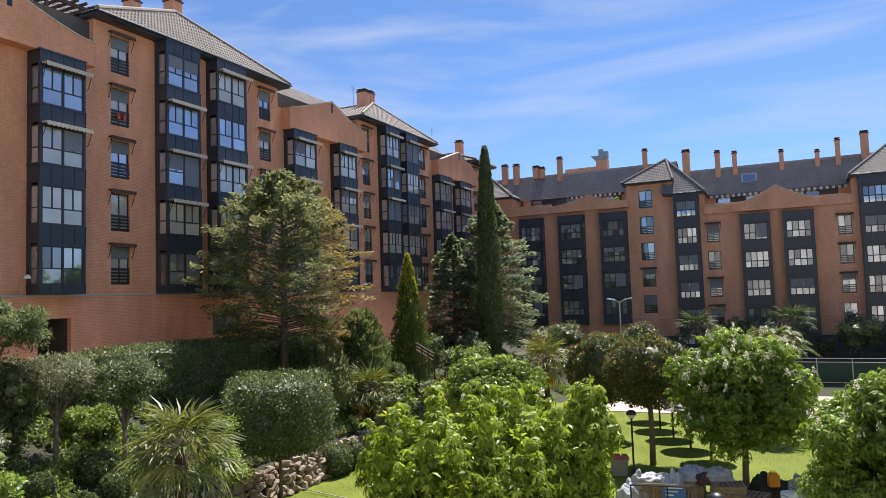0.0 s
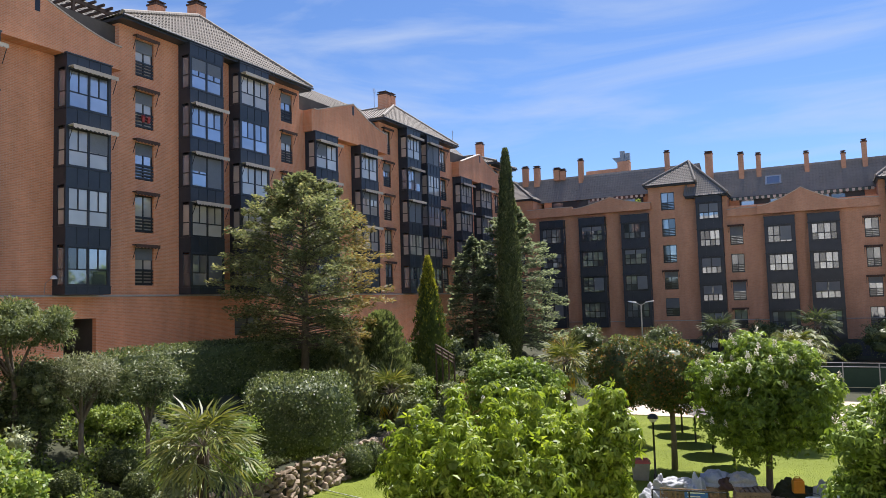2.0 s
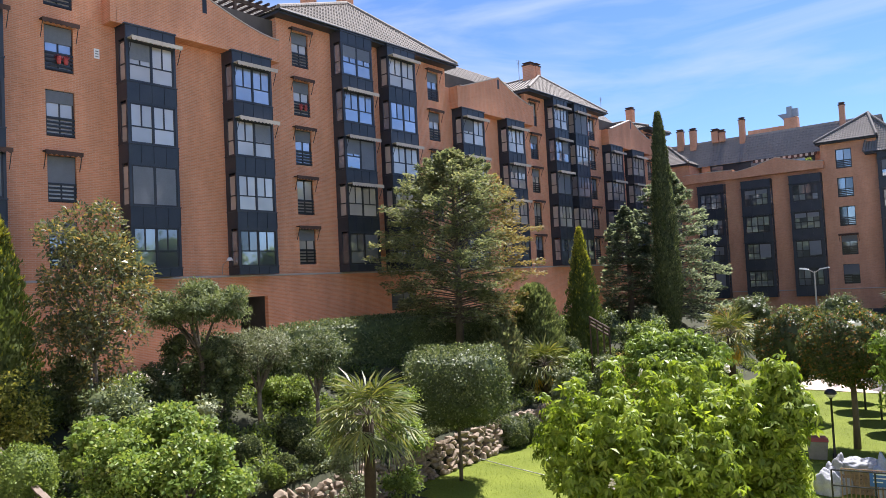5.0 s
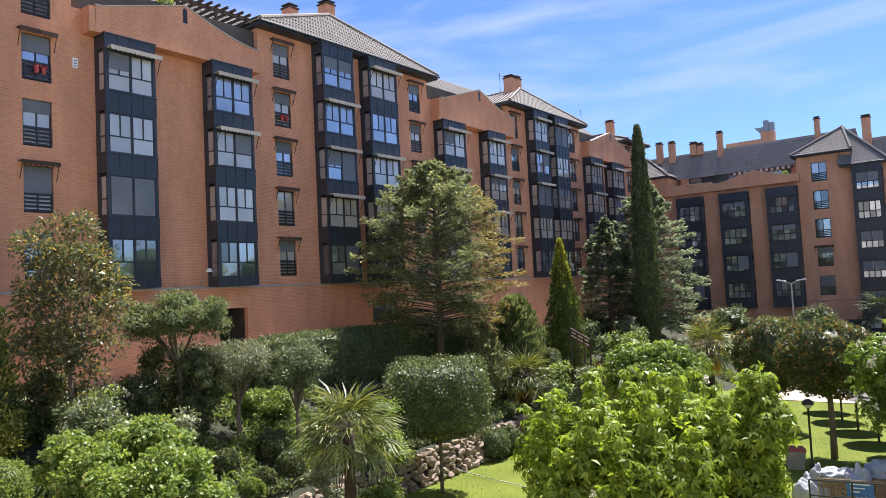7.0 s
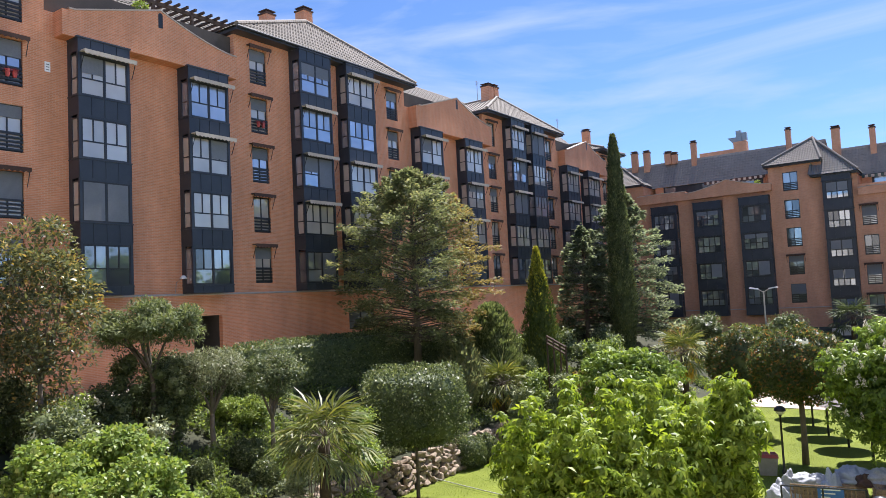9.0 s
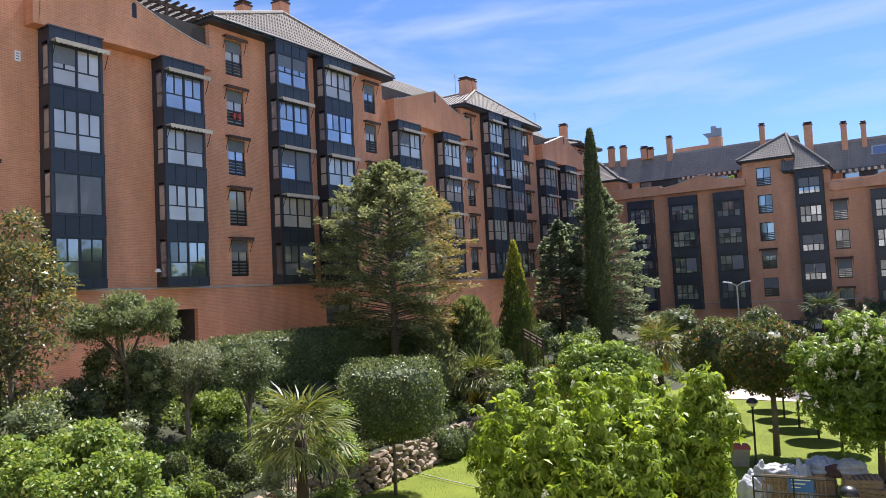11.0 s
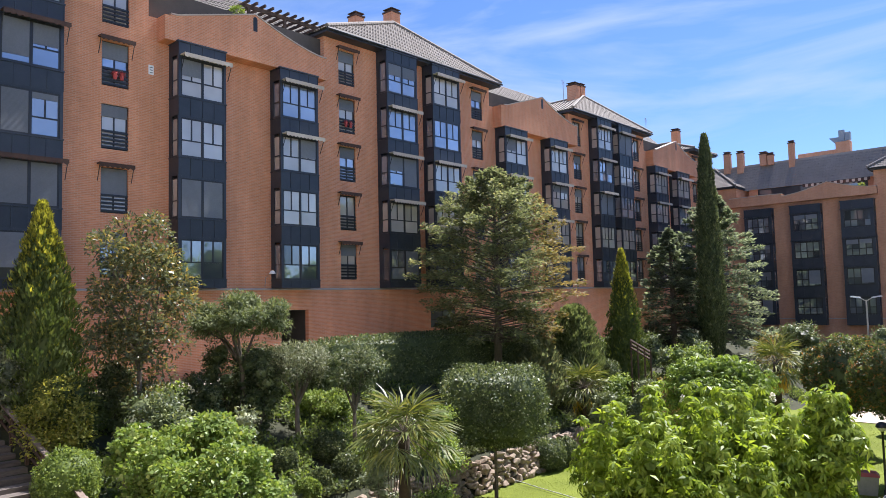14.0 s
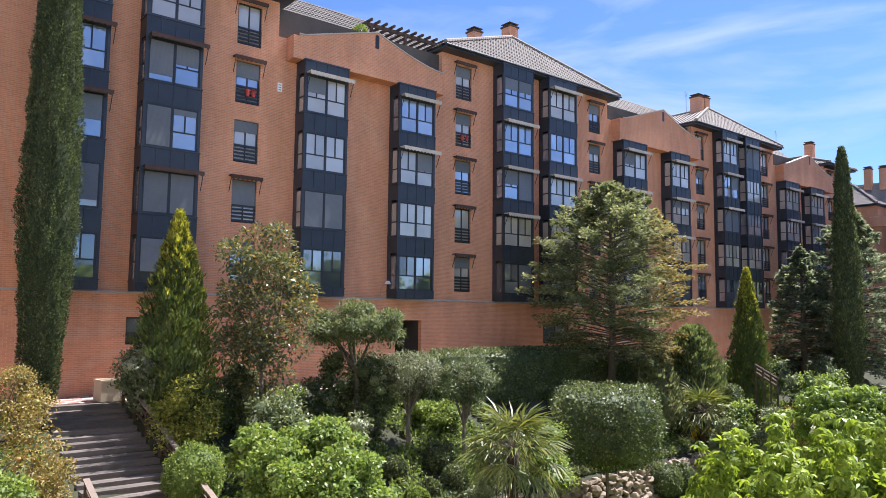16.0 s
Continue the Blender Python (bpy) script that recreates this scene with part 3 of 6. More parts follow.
part("inner_wall", inner, DIM_INTERIOR, A)
# passage walls: the shade inside is put into their dark colour
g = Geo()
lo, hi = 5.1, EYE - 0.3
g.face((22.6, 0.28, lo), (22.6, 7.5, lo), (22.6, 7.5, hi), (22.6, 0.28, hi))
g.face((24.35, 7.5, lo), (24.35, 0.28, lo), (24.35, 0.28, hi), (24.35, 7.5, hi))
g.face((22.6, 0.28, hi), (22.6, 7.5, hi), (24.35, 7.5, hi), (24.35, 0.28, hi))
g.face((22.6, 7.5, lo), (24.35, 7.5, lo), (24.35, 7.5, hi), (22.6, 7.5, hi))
part("passage", g, DIM_INTERIOR, A, "passage through the ground floor, its inner shade put into dark walls")
st = Geo()
st.tube([(-14, -0.04, 0.82 + EYE), (79.8, -0.04, 0.78 + EYE)], 0.05, 6)
part("pipe", st, PIPE, A, "thin grey pipe along the wall")
for u0, u1 in ((15.4, 25.6), (40.5, 50.9), (64.0, 74.2)):
    if u0 < 20:
        gable_parapet(A, u0 + 0.7, u1 - 0.45, 12.3 + EYE, 13.5 + EYE, 14.72 + EYE, -0.75, BRICK)
    else:
        gable_parapet(A, u0 + 0.7, u1 + 0.1, 12.3 + EYE, 13.9 + EYE, 15.35 + EYE, -0.75, BRICK)
    t = Geo()
    t.box(u0 + 0.01, u1 - 0.01, 0.03, 7.0, 12.2 + EYE, 12.45 + EYE)
    part("terrace", t, COPING, A)
    t = Geo()
    t.box(u0, u1, 3.0, 3.3, 12.45 + EYE, 14.6 + EYE)
    part("attic_wall", t, BRICK, A)
g = Geo()
tiled_slope(g, ((-14, 2.2, 14.1 + EYE), (80, 2.2, 14.1 + EYE)), ((-14, 8.0, 19.47 + EYE), (80, 8.0, 19.47 + EYE)))
tiled_slope(g, ((80, 14.5, 14.1 + EYE), (-14, 14.5, 14.1 + EYE)), ((80, 8.0, 19.47 + EYE), (-14, 8.0, 19.47 + EYE)), 1.2, 1.4)
tagged(part("roof_tiles", g, TILE, A, "long roof of grey-brown barrel tiles"), kind="stuff")
for u0, u1, ap in ((0.0, 15.9, 9.5), (25.2, 41.0, 35.0), (50.4, 64.3, 60.06), (73.8, 79.9, 78.2)):
    up = 19.5 if u1 < 70 else 17.6
    hip_roof(A, u0, u1, -0.8, 15.35 + EYE, (ap, 4.0, up + EYE - (0.4 if u0 > 45 else 0)), 8.0, TILE)

# ---- the far building ----
C = thing("apartment_building", "brown brick apartment block in shade with dark bays and slate-grey roof", "building", pose(0, 80, 0))


def far_block(bays, cols, sill, wall_spans, bottom):
    for n, (a, b, first, last) in enumerate(bays):
        for k in range(first, last):
            bl = rng.choice([(0, 0), (0, 0), (0, 0), (0, 0.9), (0.55, 0.55), (0.3, 0.3)])
            bay_window(C, a, b, sill - FLOOR * k - 0.1, 1.78, FLOOR - 1.78, 0.8, GLASS_C, bl, cap=0.8 if k == first else 0.0, detail=1, rng=rng, curtain=rng.random() < 0.3)
    hs = []
    for n, (a, b, first) in enumerate(cols):
        for k in range(first, 5):
            z = sill - FLOOR * k - 0.05
            hs.append((a, b, z, z + 1.9))
            small_window(C, a, b, z, z + 1.9, GLASS_C, rng.choice([0, 0, 0.3, 0.5]), True, BROWN if rng.random() < 0.5 else None, rng)
    g = Geo()
    for u0, u1, top in wall_spans:
        wall_with_holes(g, u0, u1, bottom, top, [h for h in hs if u0 < h[0] < u1])
    part("wall", g, BRICK_C, C, "brown brick wall in shade")


ZL, ZR = 9.15 + EYE, 7.85 + EYE
far_block([(-28.4, -25.6, 1, 5), (-23.8, -20.9, 1, 5), (-19.1, -16.2, 1, 5)], [(-31.9, -30.6, 1), (-14.9, -13.5, 0)], ZL,
          [(-34, -29.5, 11.6 + EYE), (-29.5, -16.2, 9.3 + EYE), (-16.2, -11.3, 11.7 + EYE)], 1.0)
far_block([(-11.25, -8.75, 0, 5), (-4.85, -2.1, 1, 5), (-0.95, 1.8, 1, 5), (5.75, 8.4, 0, 5), (14.0, 16.6, 1, 5)], [(-8.15, -6.9, 1), (3.85, 5.05, 1), (10.0, 11.2, 1)], ZR,
          [(-11.3, -8.3, 10.2 + EYE), (-8.3, 5.2, 7.9 + EYE), (5.2, 13.0, 10.4 + EYE), (13.0, 30, 7.9 + EYE)], 1.0)
inner = Geo()
inner.box(-34, 30, 0.3, 0.6, 1.0, 9.0 + EYE)
inner.box(-34, 30, 13, 13.4, 1.0, 9.0 + EYE)
inner.box(-16.2, -11.3, 0.3, 5, 9.0 + EYE, 11.6 + EYE)
inner.box(-11.3, -8.3, 0.3, 5, 9.0 + EYE, 10.1 + EYE)
inner.box(5.2, 13, 0.3, 5, 9.0 + EYE, 10.3 + EYE)
inner.box(-34, -29.5, 0.3, 5, 9.0 + EYE, 11.5 + EYE)
part("inner_wall", inner, BRICK_C, C)
gable_parapet(C, -24.6, -15.9, 9.3 + EYE, 10.0 + EYE, 10.95 + EYE, -0.6, BRICK_C, False)
gable_parapet(C, -30.0, -24.6, 9.3 + EYE, 10.25 + EYE, 10.3 + EYE, -0.5, BRICK_C, False)
gable_parapet(C, -5.4, 2.6, 7.9 + EYE, 8.7 + EYE, 10.25 + EYE, -0.6, BRICK_C, False)
gable_parapet(C, -8.3, -5.4, 7.9 + EYE, 8.6 + EYE, 8.7 + EYE, -0.3, BRICK_C, False)
gable_parapet(C, 2.6, 5.2, 7.9 + EYE, 8.7 + EYE, 8.8 + EYE, -0.3, BRICK_C, False)
gable_parapet(C, 13, 30, 7.9 + EYE, 8.7 + EYE, 9.75 + EYE, -0.3, BRICK_C, False)
g = Geo()
tiled_slope(g, ((-34, 2.5, 11.4 + EYE), (-11.3, 2.5, 11.4 + EYE)), ((-34, 4.40, 14.545 + EYE), (-11.3, 4.40, 14.545 + EYE)), 0.30, 0.36, 0.008, 0.012)
tiled_slope(g, ((-11.3, 2.5, 10.0 + EYE), (30, 2.5, 10.0 + EYE)), ((-11.3, 4.48, 13.325 + EYE), (30, 4.48, 13.325 + EYE)), 0.30, 0.36, 0.008, 0.012)
tagged(part("roof_tiles", g, TILE_C, C, "slate-grey tiled roof"), kind="stuff")
g = Geo()
g.face((-11.3, 13, 10 + EYE), (-34, 13, 10 + EYE), (-34, 4.40, 14.505 + EYE), (-11.3, 4.40, 14.505 + EYE))
g.face((30, 13, 9 + EYE), (-11.3, 13, 9 + EYE), (-11.3, 4.48, 13.285 + EYE), (30, 4.48, 13.285 + EYE))
part("back_roof", g, TILE_C, C)
for u0, u1, z in ((-29.0, -16.3, 9.3), (-8.3, 5.2, 7.9)):   # set-back attic storeys behind the terraces
    g = Geo()
    g.box(u0, u1, 2.8, 3.0, z + EYE, z + 2.4 + EYE)
    part("attic_wall", g, BRICK_C, C)
    g = Geo()
    g.box(u0 + 1.0, u1 - 1.0, 2.70, 2.78, z + 0.9 + EYE, z + 2.1 + EYE)
    aw = part("attic_window", g, FRAME, C, "dark band of attic windows")
    n = int((u1 - u0 - 2.4) / 1.4)
    for i in range(n):
        if i % 3 != 1:
            g = Geo()
            g.box(u0 + 1.2 + 1.4 * i, u0 + 2.4 + 1.4 * i, 2.66, 2.69, z + 1.0 + EYE, z + 2.0 + EYE)
            part("pane", g, GLASS_C, aw)
# striped valances of the attic awnings, cloth by cloth
VALANCE = mottled("green_awning_cloth", (0.05, 0.08, 0.07), (0.08, 0.12, 0.10), 3, 0.85, 0, 20)
for u0, u1, z, cloths in ((-23.2, -16.9, 11.0, (BROWN, CREAM)), (-8.1, 5.0, 9.72, (VALANCE, CREAM))):
    g = Geo()
    g.box(u0, u1, 2.0, 2.06, z + 0.30 + EYE, z + 0.36 + EYE)
    roll = part("awning", g, FRAME, C, "striped folded awning under the eaves")
    n = int((u1 - u0) / 0.27)
    for i in range(n):
        a, b = u0 + (u1 - u0) * i / n, u0 + (u1 - u0) * (i + 1) / n
        g = Geo()
        g.face((a, 1.99, z + 0.31 + EYE), (a, 1.95, z + 0.06 + EYE), ((a + b) / 2, 1.94, z + EYE), (b, 1.95, z + 0.06 + EYE), (b, 1.99, z + 0.31 + EYE))
        g.face((b, 2.0, z + 0.31 + EYE), (b, 1.96, z + 0.06 + EYE), ((a + b) / 2, 1.95, z + EYE), (a, 1.96, z + 0.06 + EYE), (a, 2.0, z + 0.31 + EYE))
        part("stripe", g, cloths[i % 2], roll)
hip_roof(C, -16.6, -11.2, -0.6, 11.85 + EYE, (-12.3, 3.0, 14.6 + EYE), 4.3, TILE_C)
hip_roof(C, -12.3, -8.1, -0.9, 10.3 + EYE, (-12.0, 2.5, 14.2 + EYE), 4.3, TILE_C)
hip_roof(C, 5.0, 13.2, -0.9, 10.6 + EYE, (9.1, 4.4, 14.2 + EYE), 4.9, TILE_C)
hip_roof(C, -35, -29.3, -0.4, 11.7 + EYE, (-33, 3.5, 14.4 + EYE), 4.5, TILE_C)


# ---- planting ----
def unit(v):
    return v / np.maximum(np.linalg.norm(v, axis=-1, keepdims=True), 1e-9)


def kites(p, a, n, length, width, fold=0.15):
    """Pointed leaves: base p, axis a, face normal n; one folded four-cornered face each."""
    s = unit(np.cross(a, n))
    L, W = length[:, None], width[:, None]
    mid = p + a * L * 0.5 + n * (L * fold)
    return np.stack([p, mid + s * W * 0.5, p + a * L - n * (L * fold * 0.6), mid - s * W * 0.5], 1).reshape(-1, 3)


def sphere_dirs(r, n):
    return unit(r.normal(size=(n, 3)))


def blob_shell(geo, c, rad, seed, rings=5, sides=8):
    """A lumpy closed core inside a clump."""
    base = len(geo.v)
    for i in range(rings + 1):
        ph = math.pi * i / rings
        for k in range(sides):
            th = 2 * math.pi * k / sides
            d = Vector((math.sin(ph) * math.cos(th), math.sin(ph) * math.sin(th), math.cos(ph)))
            q = 1 + 0.25 * noise.noise(d * 1.7 + Vector((seed, 0, 0)))
            geo.v.append((c[0] + d.x * rad[0] * q, c[1] + d.y * rad[1] * q, c[2] + d.z * rad[2] * q))
    for i in range(rings):
        for k in range(sides):
            a, b = base + i * sides + k, base + i * sides + (k + 1) % sides
            geo.f.append((a, a + sides, b + sides, b))


def with_core(name, verts, core, mat):
    """Leaves and cores in one mesh."""
    me = quads_mesh(name, verts, mat)
    if core is None or not core.v:
        return me
    bm = bmesh.new()
    bm.from_mesh(me)
    vs = [bm.verts.new(v) for v in core.v]
    for f in core.f:
        try:
            bm.faces.new([vs[i] for i in f])
        except ValueError:
            pass
    bm.to_mesh(me)
    bm.free()
    return me


def lumps(r, n, rx, ry, rz, size, flat=0.0):
    """Clump centres spread through an ellipsoid, towards its outside."""
    d = sphere_dirs(r, n)
    rad = r.uniform(0.35, 1.0, n) ** 0.5
    c = d * rad[:, None] * np.array([max(rx - size * 0.75, rx * 0.3), max(ry - size * 0.75, ry * 0.3), max(rz - size * 0.75, rz * 0.3)])
    return c, size * r.uniform(0.65, 1.25, n)


def simple_crown(r, n_leaf, centres, radii, leaf, aspect, droop=0.2, squash=0.85):
    k = r.choice(len(centres), n_leaf, p=radii ** 2 / (radii ** 2).sum())
    d = sphere_dirs(r, n_leaf)
    d[:, 2] = np.where((d[:, 2] < 0) & (r.random(n_leaf) < 0.55), -d[:, 2], d[:, 2])
    p = centres[k] + d * (radii[k] * r.uniform(0.6, 1.22, n_leaf))[:, None] * np.array([1, 1, squash])
    a = unit(d + r.normal(size=(n_leaf, 3)) * 0.7 - np.array([0, 0, droop]))
    nn = unit(d + np.array([0, 0, 0.7]) + r.normal(size=(n_leaf, 3)) * 0.45)
    nn = unit(nn - a * (nn * a).sum(1, keepdims=True))
    L = leaf * r.uniform(0.7, 1.3, n_leaf)
    return kites(p, a, nn, L, L * aspect)


def palmate_crown(r, n_leaf, centres, radii, leaf, squash=0.9):
    """Hand-shaped leaves: six drooping leaflets from one stalk end."""
    k = r.choice(len(centres), n_leaf, p=radii ** 2 / (radii ** 2).sum())
    d = sphere_dirs(r, n_leaf)
    d[:, 2] = np.where((d[:, 2] < 0) & (r.random(n_leaf) < 0.6), -d[:, 2], d[:, 2])
    p = centres[k] + d * (radii[k] * r.uniform(0.6, 1.25, n_leaf))[:, None] * np.array([1, 1, squash])
    nn = unit(d * 0.7 + np.array([0, 0, 0.6]) + r.normal(size=(n_leaf, 3)) * 0.45)
    e1 = unit(np.cross(nn, r.normal(size=(n_leaf, 3))))
    e2 = np.cross(nn, e1)
    out = []
    base = r.uniform(0, 6.28, n_leaf)
    size = leaf * r.uniform(0.7, 1.2, n_leaf)
    for j in range(6):
        th = base + j * 0.92
        rad = e1 * np.cos(th)[:, None] + e2 * np.sin(th)[:, None]
        a = unit(rad - nn * 0.35 - np.array([0, 0, 0.35]))
        m = unit(nn - a * (nn * a).sum(1, keepdims=True))
        L = size * (0.75 + 0.35 * np.abs(np.cos(j * 0.46)))
        out.append(kites(p, a, m, L, L * 0.33, 0.10).reshape(-1, 4, 3))
    return np.stack(out, 1).reshape(-1, 3)


BARK = mottled("grey_brown_bark", (0.085, 0.068, 0.050), (0.20, 0.165, 0.125), 3, 0.9, 0, 30, 0.5, stretch=(4, 4, 0.6))
FIBRE = mottled("shaggy_palm_fibre", (0.030, 0.020, 0.012), (0.085, 0.06, 0.035), 6, 0.95, 0, 40, 0.7)
L_CHEST = leaf_material("fresh_chestnut_leaf", (0.150, 0.228, 0.032), (0.290, 0.388, 0.052), (0.390, 0.470, 0.082), 0.52)
L_CHEST2 = leaf_material("deep_chestnut_leaf", (0.112, 0.182, 0.042), (0.215, 0.315, 0.062), (0.340, 0.445, 0.098), 0.46)
L_MAPLE = leaf_material("light_maple_leaf", (0.130, 0.205, 0.052), (0.240, 0.335, 0.088), (0.345, 0.395, 0.125), 0.42)
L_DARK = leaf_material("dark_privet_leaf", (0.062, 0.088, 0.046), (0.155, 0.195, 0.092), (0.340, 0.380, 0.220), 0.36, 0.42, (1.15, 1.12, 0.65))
L_OLIVE = leaf_material("grey_olive_leaf", (0.115, 0.135, 0.085), (0.235, 0.260, 0.155), (0.420, 0.430, 0.300), 0.30, 0.5, (1.1, 1.1, 0.7))
L_PHOT = leaf_material("photinia_leaf", (0.055, 0.080, 0.038), (0.140, 0.175, 0.080), (0.42, 0.20, 0.08), 0.40, 0.45, (1.15, 1.1, 0.6), (0.80, 0.98))
L_PALM_SHADE = leaf_material("shaded_fan_palm_leaf", (0.034, 0.052, 0.030), (0.088, 0.118, 0.058), (0.170, 0.205, 0.100), 0.30, 0.7, (1.1, 1.1, 0.7))
L_CEDAR = leaf_material("grey_green_cedar_needles", (0.130, 0.160, 0.122), (0.255, 0.295, 0.220), (0.335, 0.360, 0.265), 0.60, 0.7, (1.1, 1.12, 0.8))
L_LARCH = leaf_material("olive_conifer_needles", (0.140, 0.165, 0.105), (0.270, 0.300, 0.190), (0.370, 0.345, 0.200), 0.54, 0.6, (1.1, 1.1, 0.7))
L_GOLD = leaf_material("golden_thuja_foliage", (0.065, 0.098, 0.034), (0.140, 0.180, 0.055), (0.34, 0.35, 0.060), 0.28, 0.6, (1.15, 1.15, 0.55), (0.92, 1.0))
L_MAG = leaf_material("glossy_magnolia_leaf", (0.075, 0.092, 0.055), (0.180, 0.198, 0.118), (0.40, 0.28, 0.085), 0.40, 0.33, (1.15, 1.1, 0.6))
L_PALM = leaf_material("fan_palm_leaf", (0.080, 0.108, 0.032), (0.175, 0.205, 0.062), (0.310, 0.300, 0.095), 0.3, 0.45)
L_YEL = leaf_material("dry_yellow_palm_leaf", (0.400, 0.240, 0.020), (0.550, 0.380, 0.040), None, 0.3, 0.5)
L_BERB = leaf_material("ochre_shrub_leaf", (0.210, 0.155, 0.060), (0.375, 0.275, 0.095), (0.230, 0.260, 0.075), 0.3, 0.5)
L_SHRUB = leaf_material("mid_green_shrub_leaf", (0.123, 0.185, 0.054), (0.248, 0.332, 0.093), (0.376, 0.462, 0.146), 0.42, 0.55)
L_SAGE = leaf_material("silvery_shrub_leaf", (0.130, 0.163, 0.098), (0.260, 0.299, 0.182), (0.390, 0.416, 0.273), 0.2, 0.5)
L_RUSSET = leaf_material("browned_conifer_needles", (0.195, 0.155, 0.072), (0.345, 0.262, 0.118), (0.230, 0.225, 0.110), 0.46, 0.6, (1.12, 1.08, 0.65))
L_YG = leaf_material("yellow_green_shrub_leaf", (0.190, 0.215, 0.050), (0.360, 0.370, 0.085), (0.50, 0.46, 0.12), 0.48, 0.55)
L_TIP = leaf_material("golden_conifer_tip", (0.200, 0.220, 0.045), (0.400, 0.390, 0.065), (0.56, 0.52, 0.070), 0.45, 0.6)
L_NEARCYP = leaf_material("furrowed_cypress_foliage", (0.050, 0.072, 0.040), (0.120, 0.152, 0.075), (0.210, 0.240, 0.120), 0.32, 0.65, (1.1, 1.1, 0.7))
L_JUN = leaf_material("grey_olive_juniper_foliage", (0.100, 0.130, 0.062), (0.200, 0.240, 0.118), (0.290, 0.320, 0.170), 0.42, 0.65, (1.1, 1.1, 0.65))
L_GRASS = leaf_material("grass_blade", (0.140, 0.190, 0.022), (0.260, 0.320, 0.042), (0.340, 0.390, 0.065), 0.35, 0.6)
FLOWER = mottled("cream_blossom", (0.74, 0.66, 0.54), (0.86, 0.82, 0.74), 8, 0.7, 0, 60)


def limbs(geo, base, crown, r, n, trunk_r, fork, spread):
    """A tapered trunk that forks into limbs reaching the clumps."""
    b, c = Vector(base), Vector(crown)
    f = b.lerp(c, fork) + Vector((r.normal() * 0.06, r.normal() * 0.06, 0))
    geo.tube([b + Vector((0, 0, -0.2)), b.lerp(f, 0.15), b.lerp(f, 0.55) + Vector((r.normal() * 0.05, r.normal() * 0.05, 0)), f], [trunk_r * 1.35, trunk_r * 1.05, trunk_r * 0.9, trunk_r * 0.75], 9)
    for s in spread[:n]:
        e = Vector(s)
        m = f.lerp(e, 0.5) + Vector((r.normal() * 0.12, r.normal() * 0.12, 0.15))
        geo.tube([f, m, e], [trunk_r * 0.6, trunk_r * 0.36, trunk_r * 0.1], 6, False)


def tree(name, label, cat, x, y, top, low, wx, mat, n_leaf, leaf, aspect=0.45, kind="simple", trunk=0.14, n_lump=26, lump=0.55, wy=None, fork=0.6, seed=1, squash=0.85, bark=BARK, core=0.5, group="", shoots=0):
    r = np.random.default_rng(seed)
    z0 = ground_z(x, y)
    ob = thing(name, label, cat, pose(x, y, z0), group)
    rz, rx, ry = (top - low) / 2, wx / 2, (wy or wx) / 2
    cz = (top + low) / 2 - z0
    c, rad = lumps(r, n_lump, rx, ry, rz, lump * min(rx, rz))
    if shoots:                                                 # upright leafy shoots round and above the crown
        more, size = [], []
        for i in range(shoots):
            th, q = i * 2.399, 0.95 * math.sqrt((i + 0.5) / shoots)
            hi = rz * (r.uniform(0.92, 1.08) - 0.30 * q ** 3)
            for k in range(5):
                more.append((q * rx * math.cos(th) + r.normal() * 0.06, q * ry * math.sin(th) + r.normal() * 0.06, hi - 0.42 * k))
                size.append(0.20 + 0.07 * k)
        c, rad = np.concatenate([c, np.array(more)]), np.concatenate([rad, np.array(size)])
    c[:, 2] += cz
    if kind == "palmate":
        v = palmate_crown(r, n_leaf, c, rad, leaf, squash)
    else:
        v = simple_crown(r, n_leaf, c, rad, leaf, aspect, squash=squash)
    g = Geo()
    if core:
        for i, (q, s) in enumerate(zip(c, rad)):
            blob_shell(g, q, (s * core, s * core, s * core * squash), seed + i)
    cr = part("crown", with_core("crown", v, g, mat), None, ob)
    g = Geo()
    limbs(g, (0, 0, 0), (0, 0, cz), r, 9, trunk, fork, [tuple(q) for q in c[:9]])
    part("trunk", g, bark, ob, smooth=True)
    return ob, c, rad


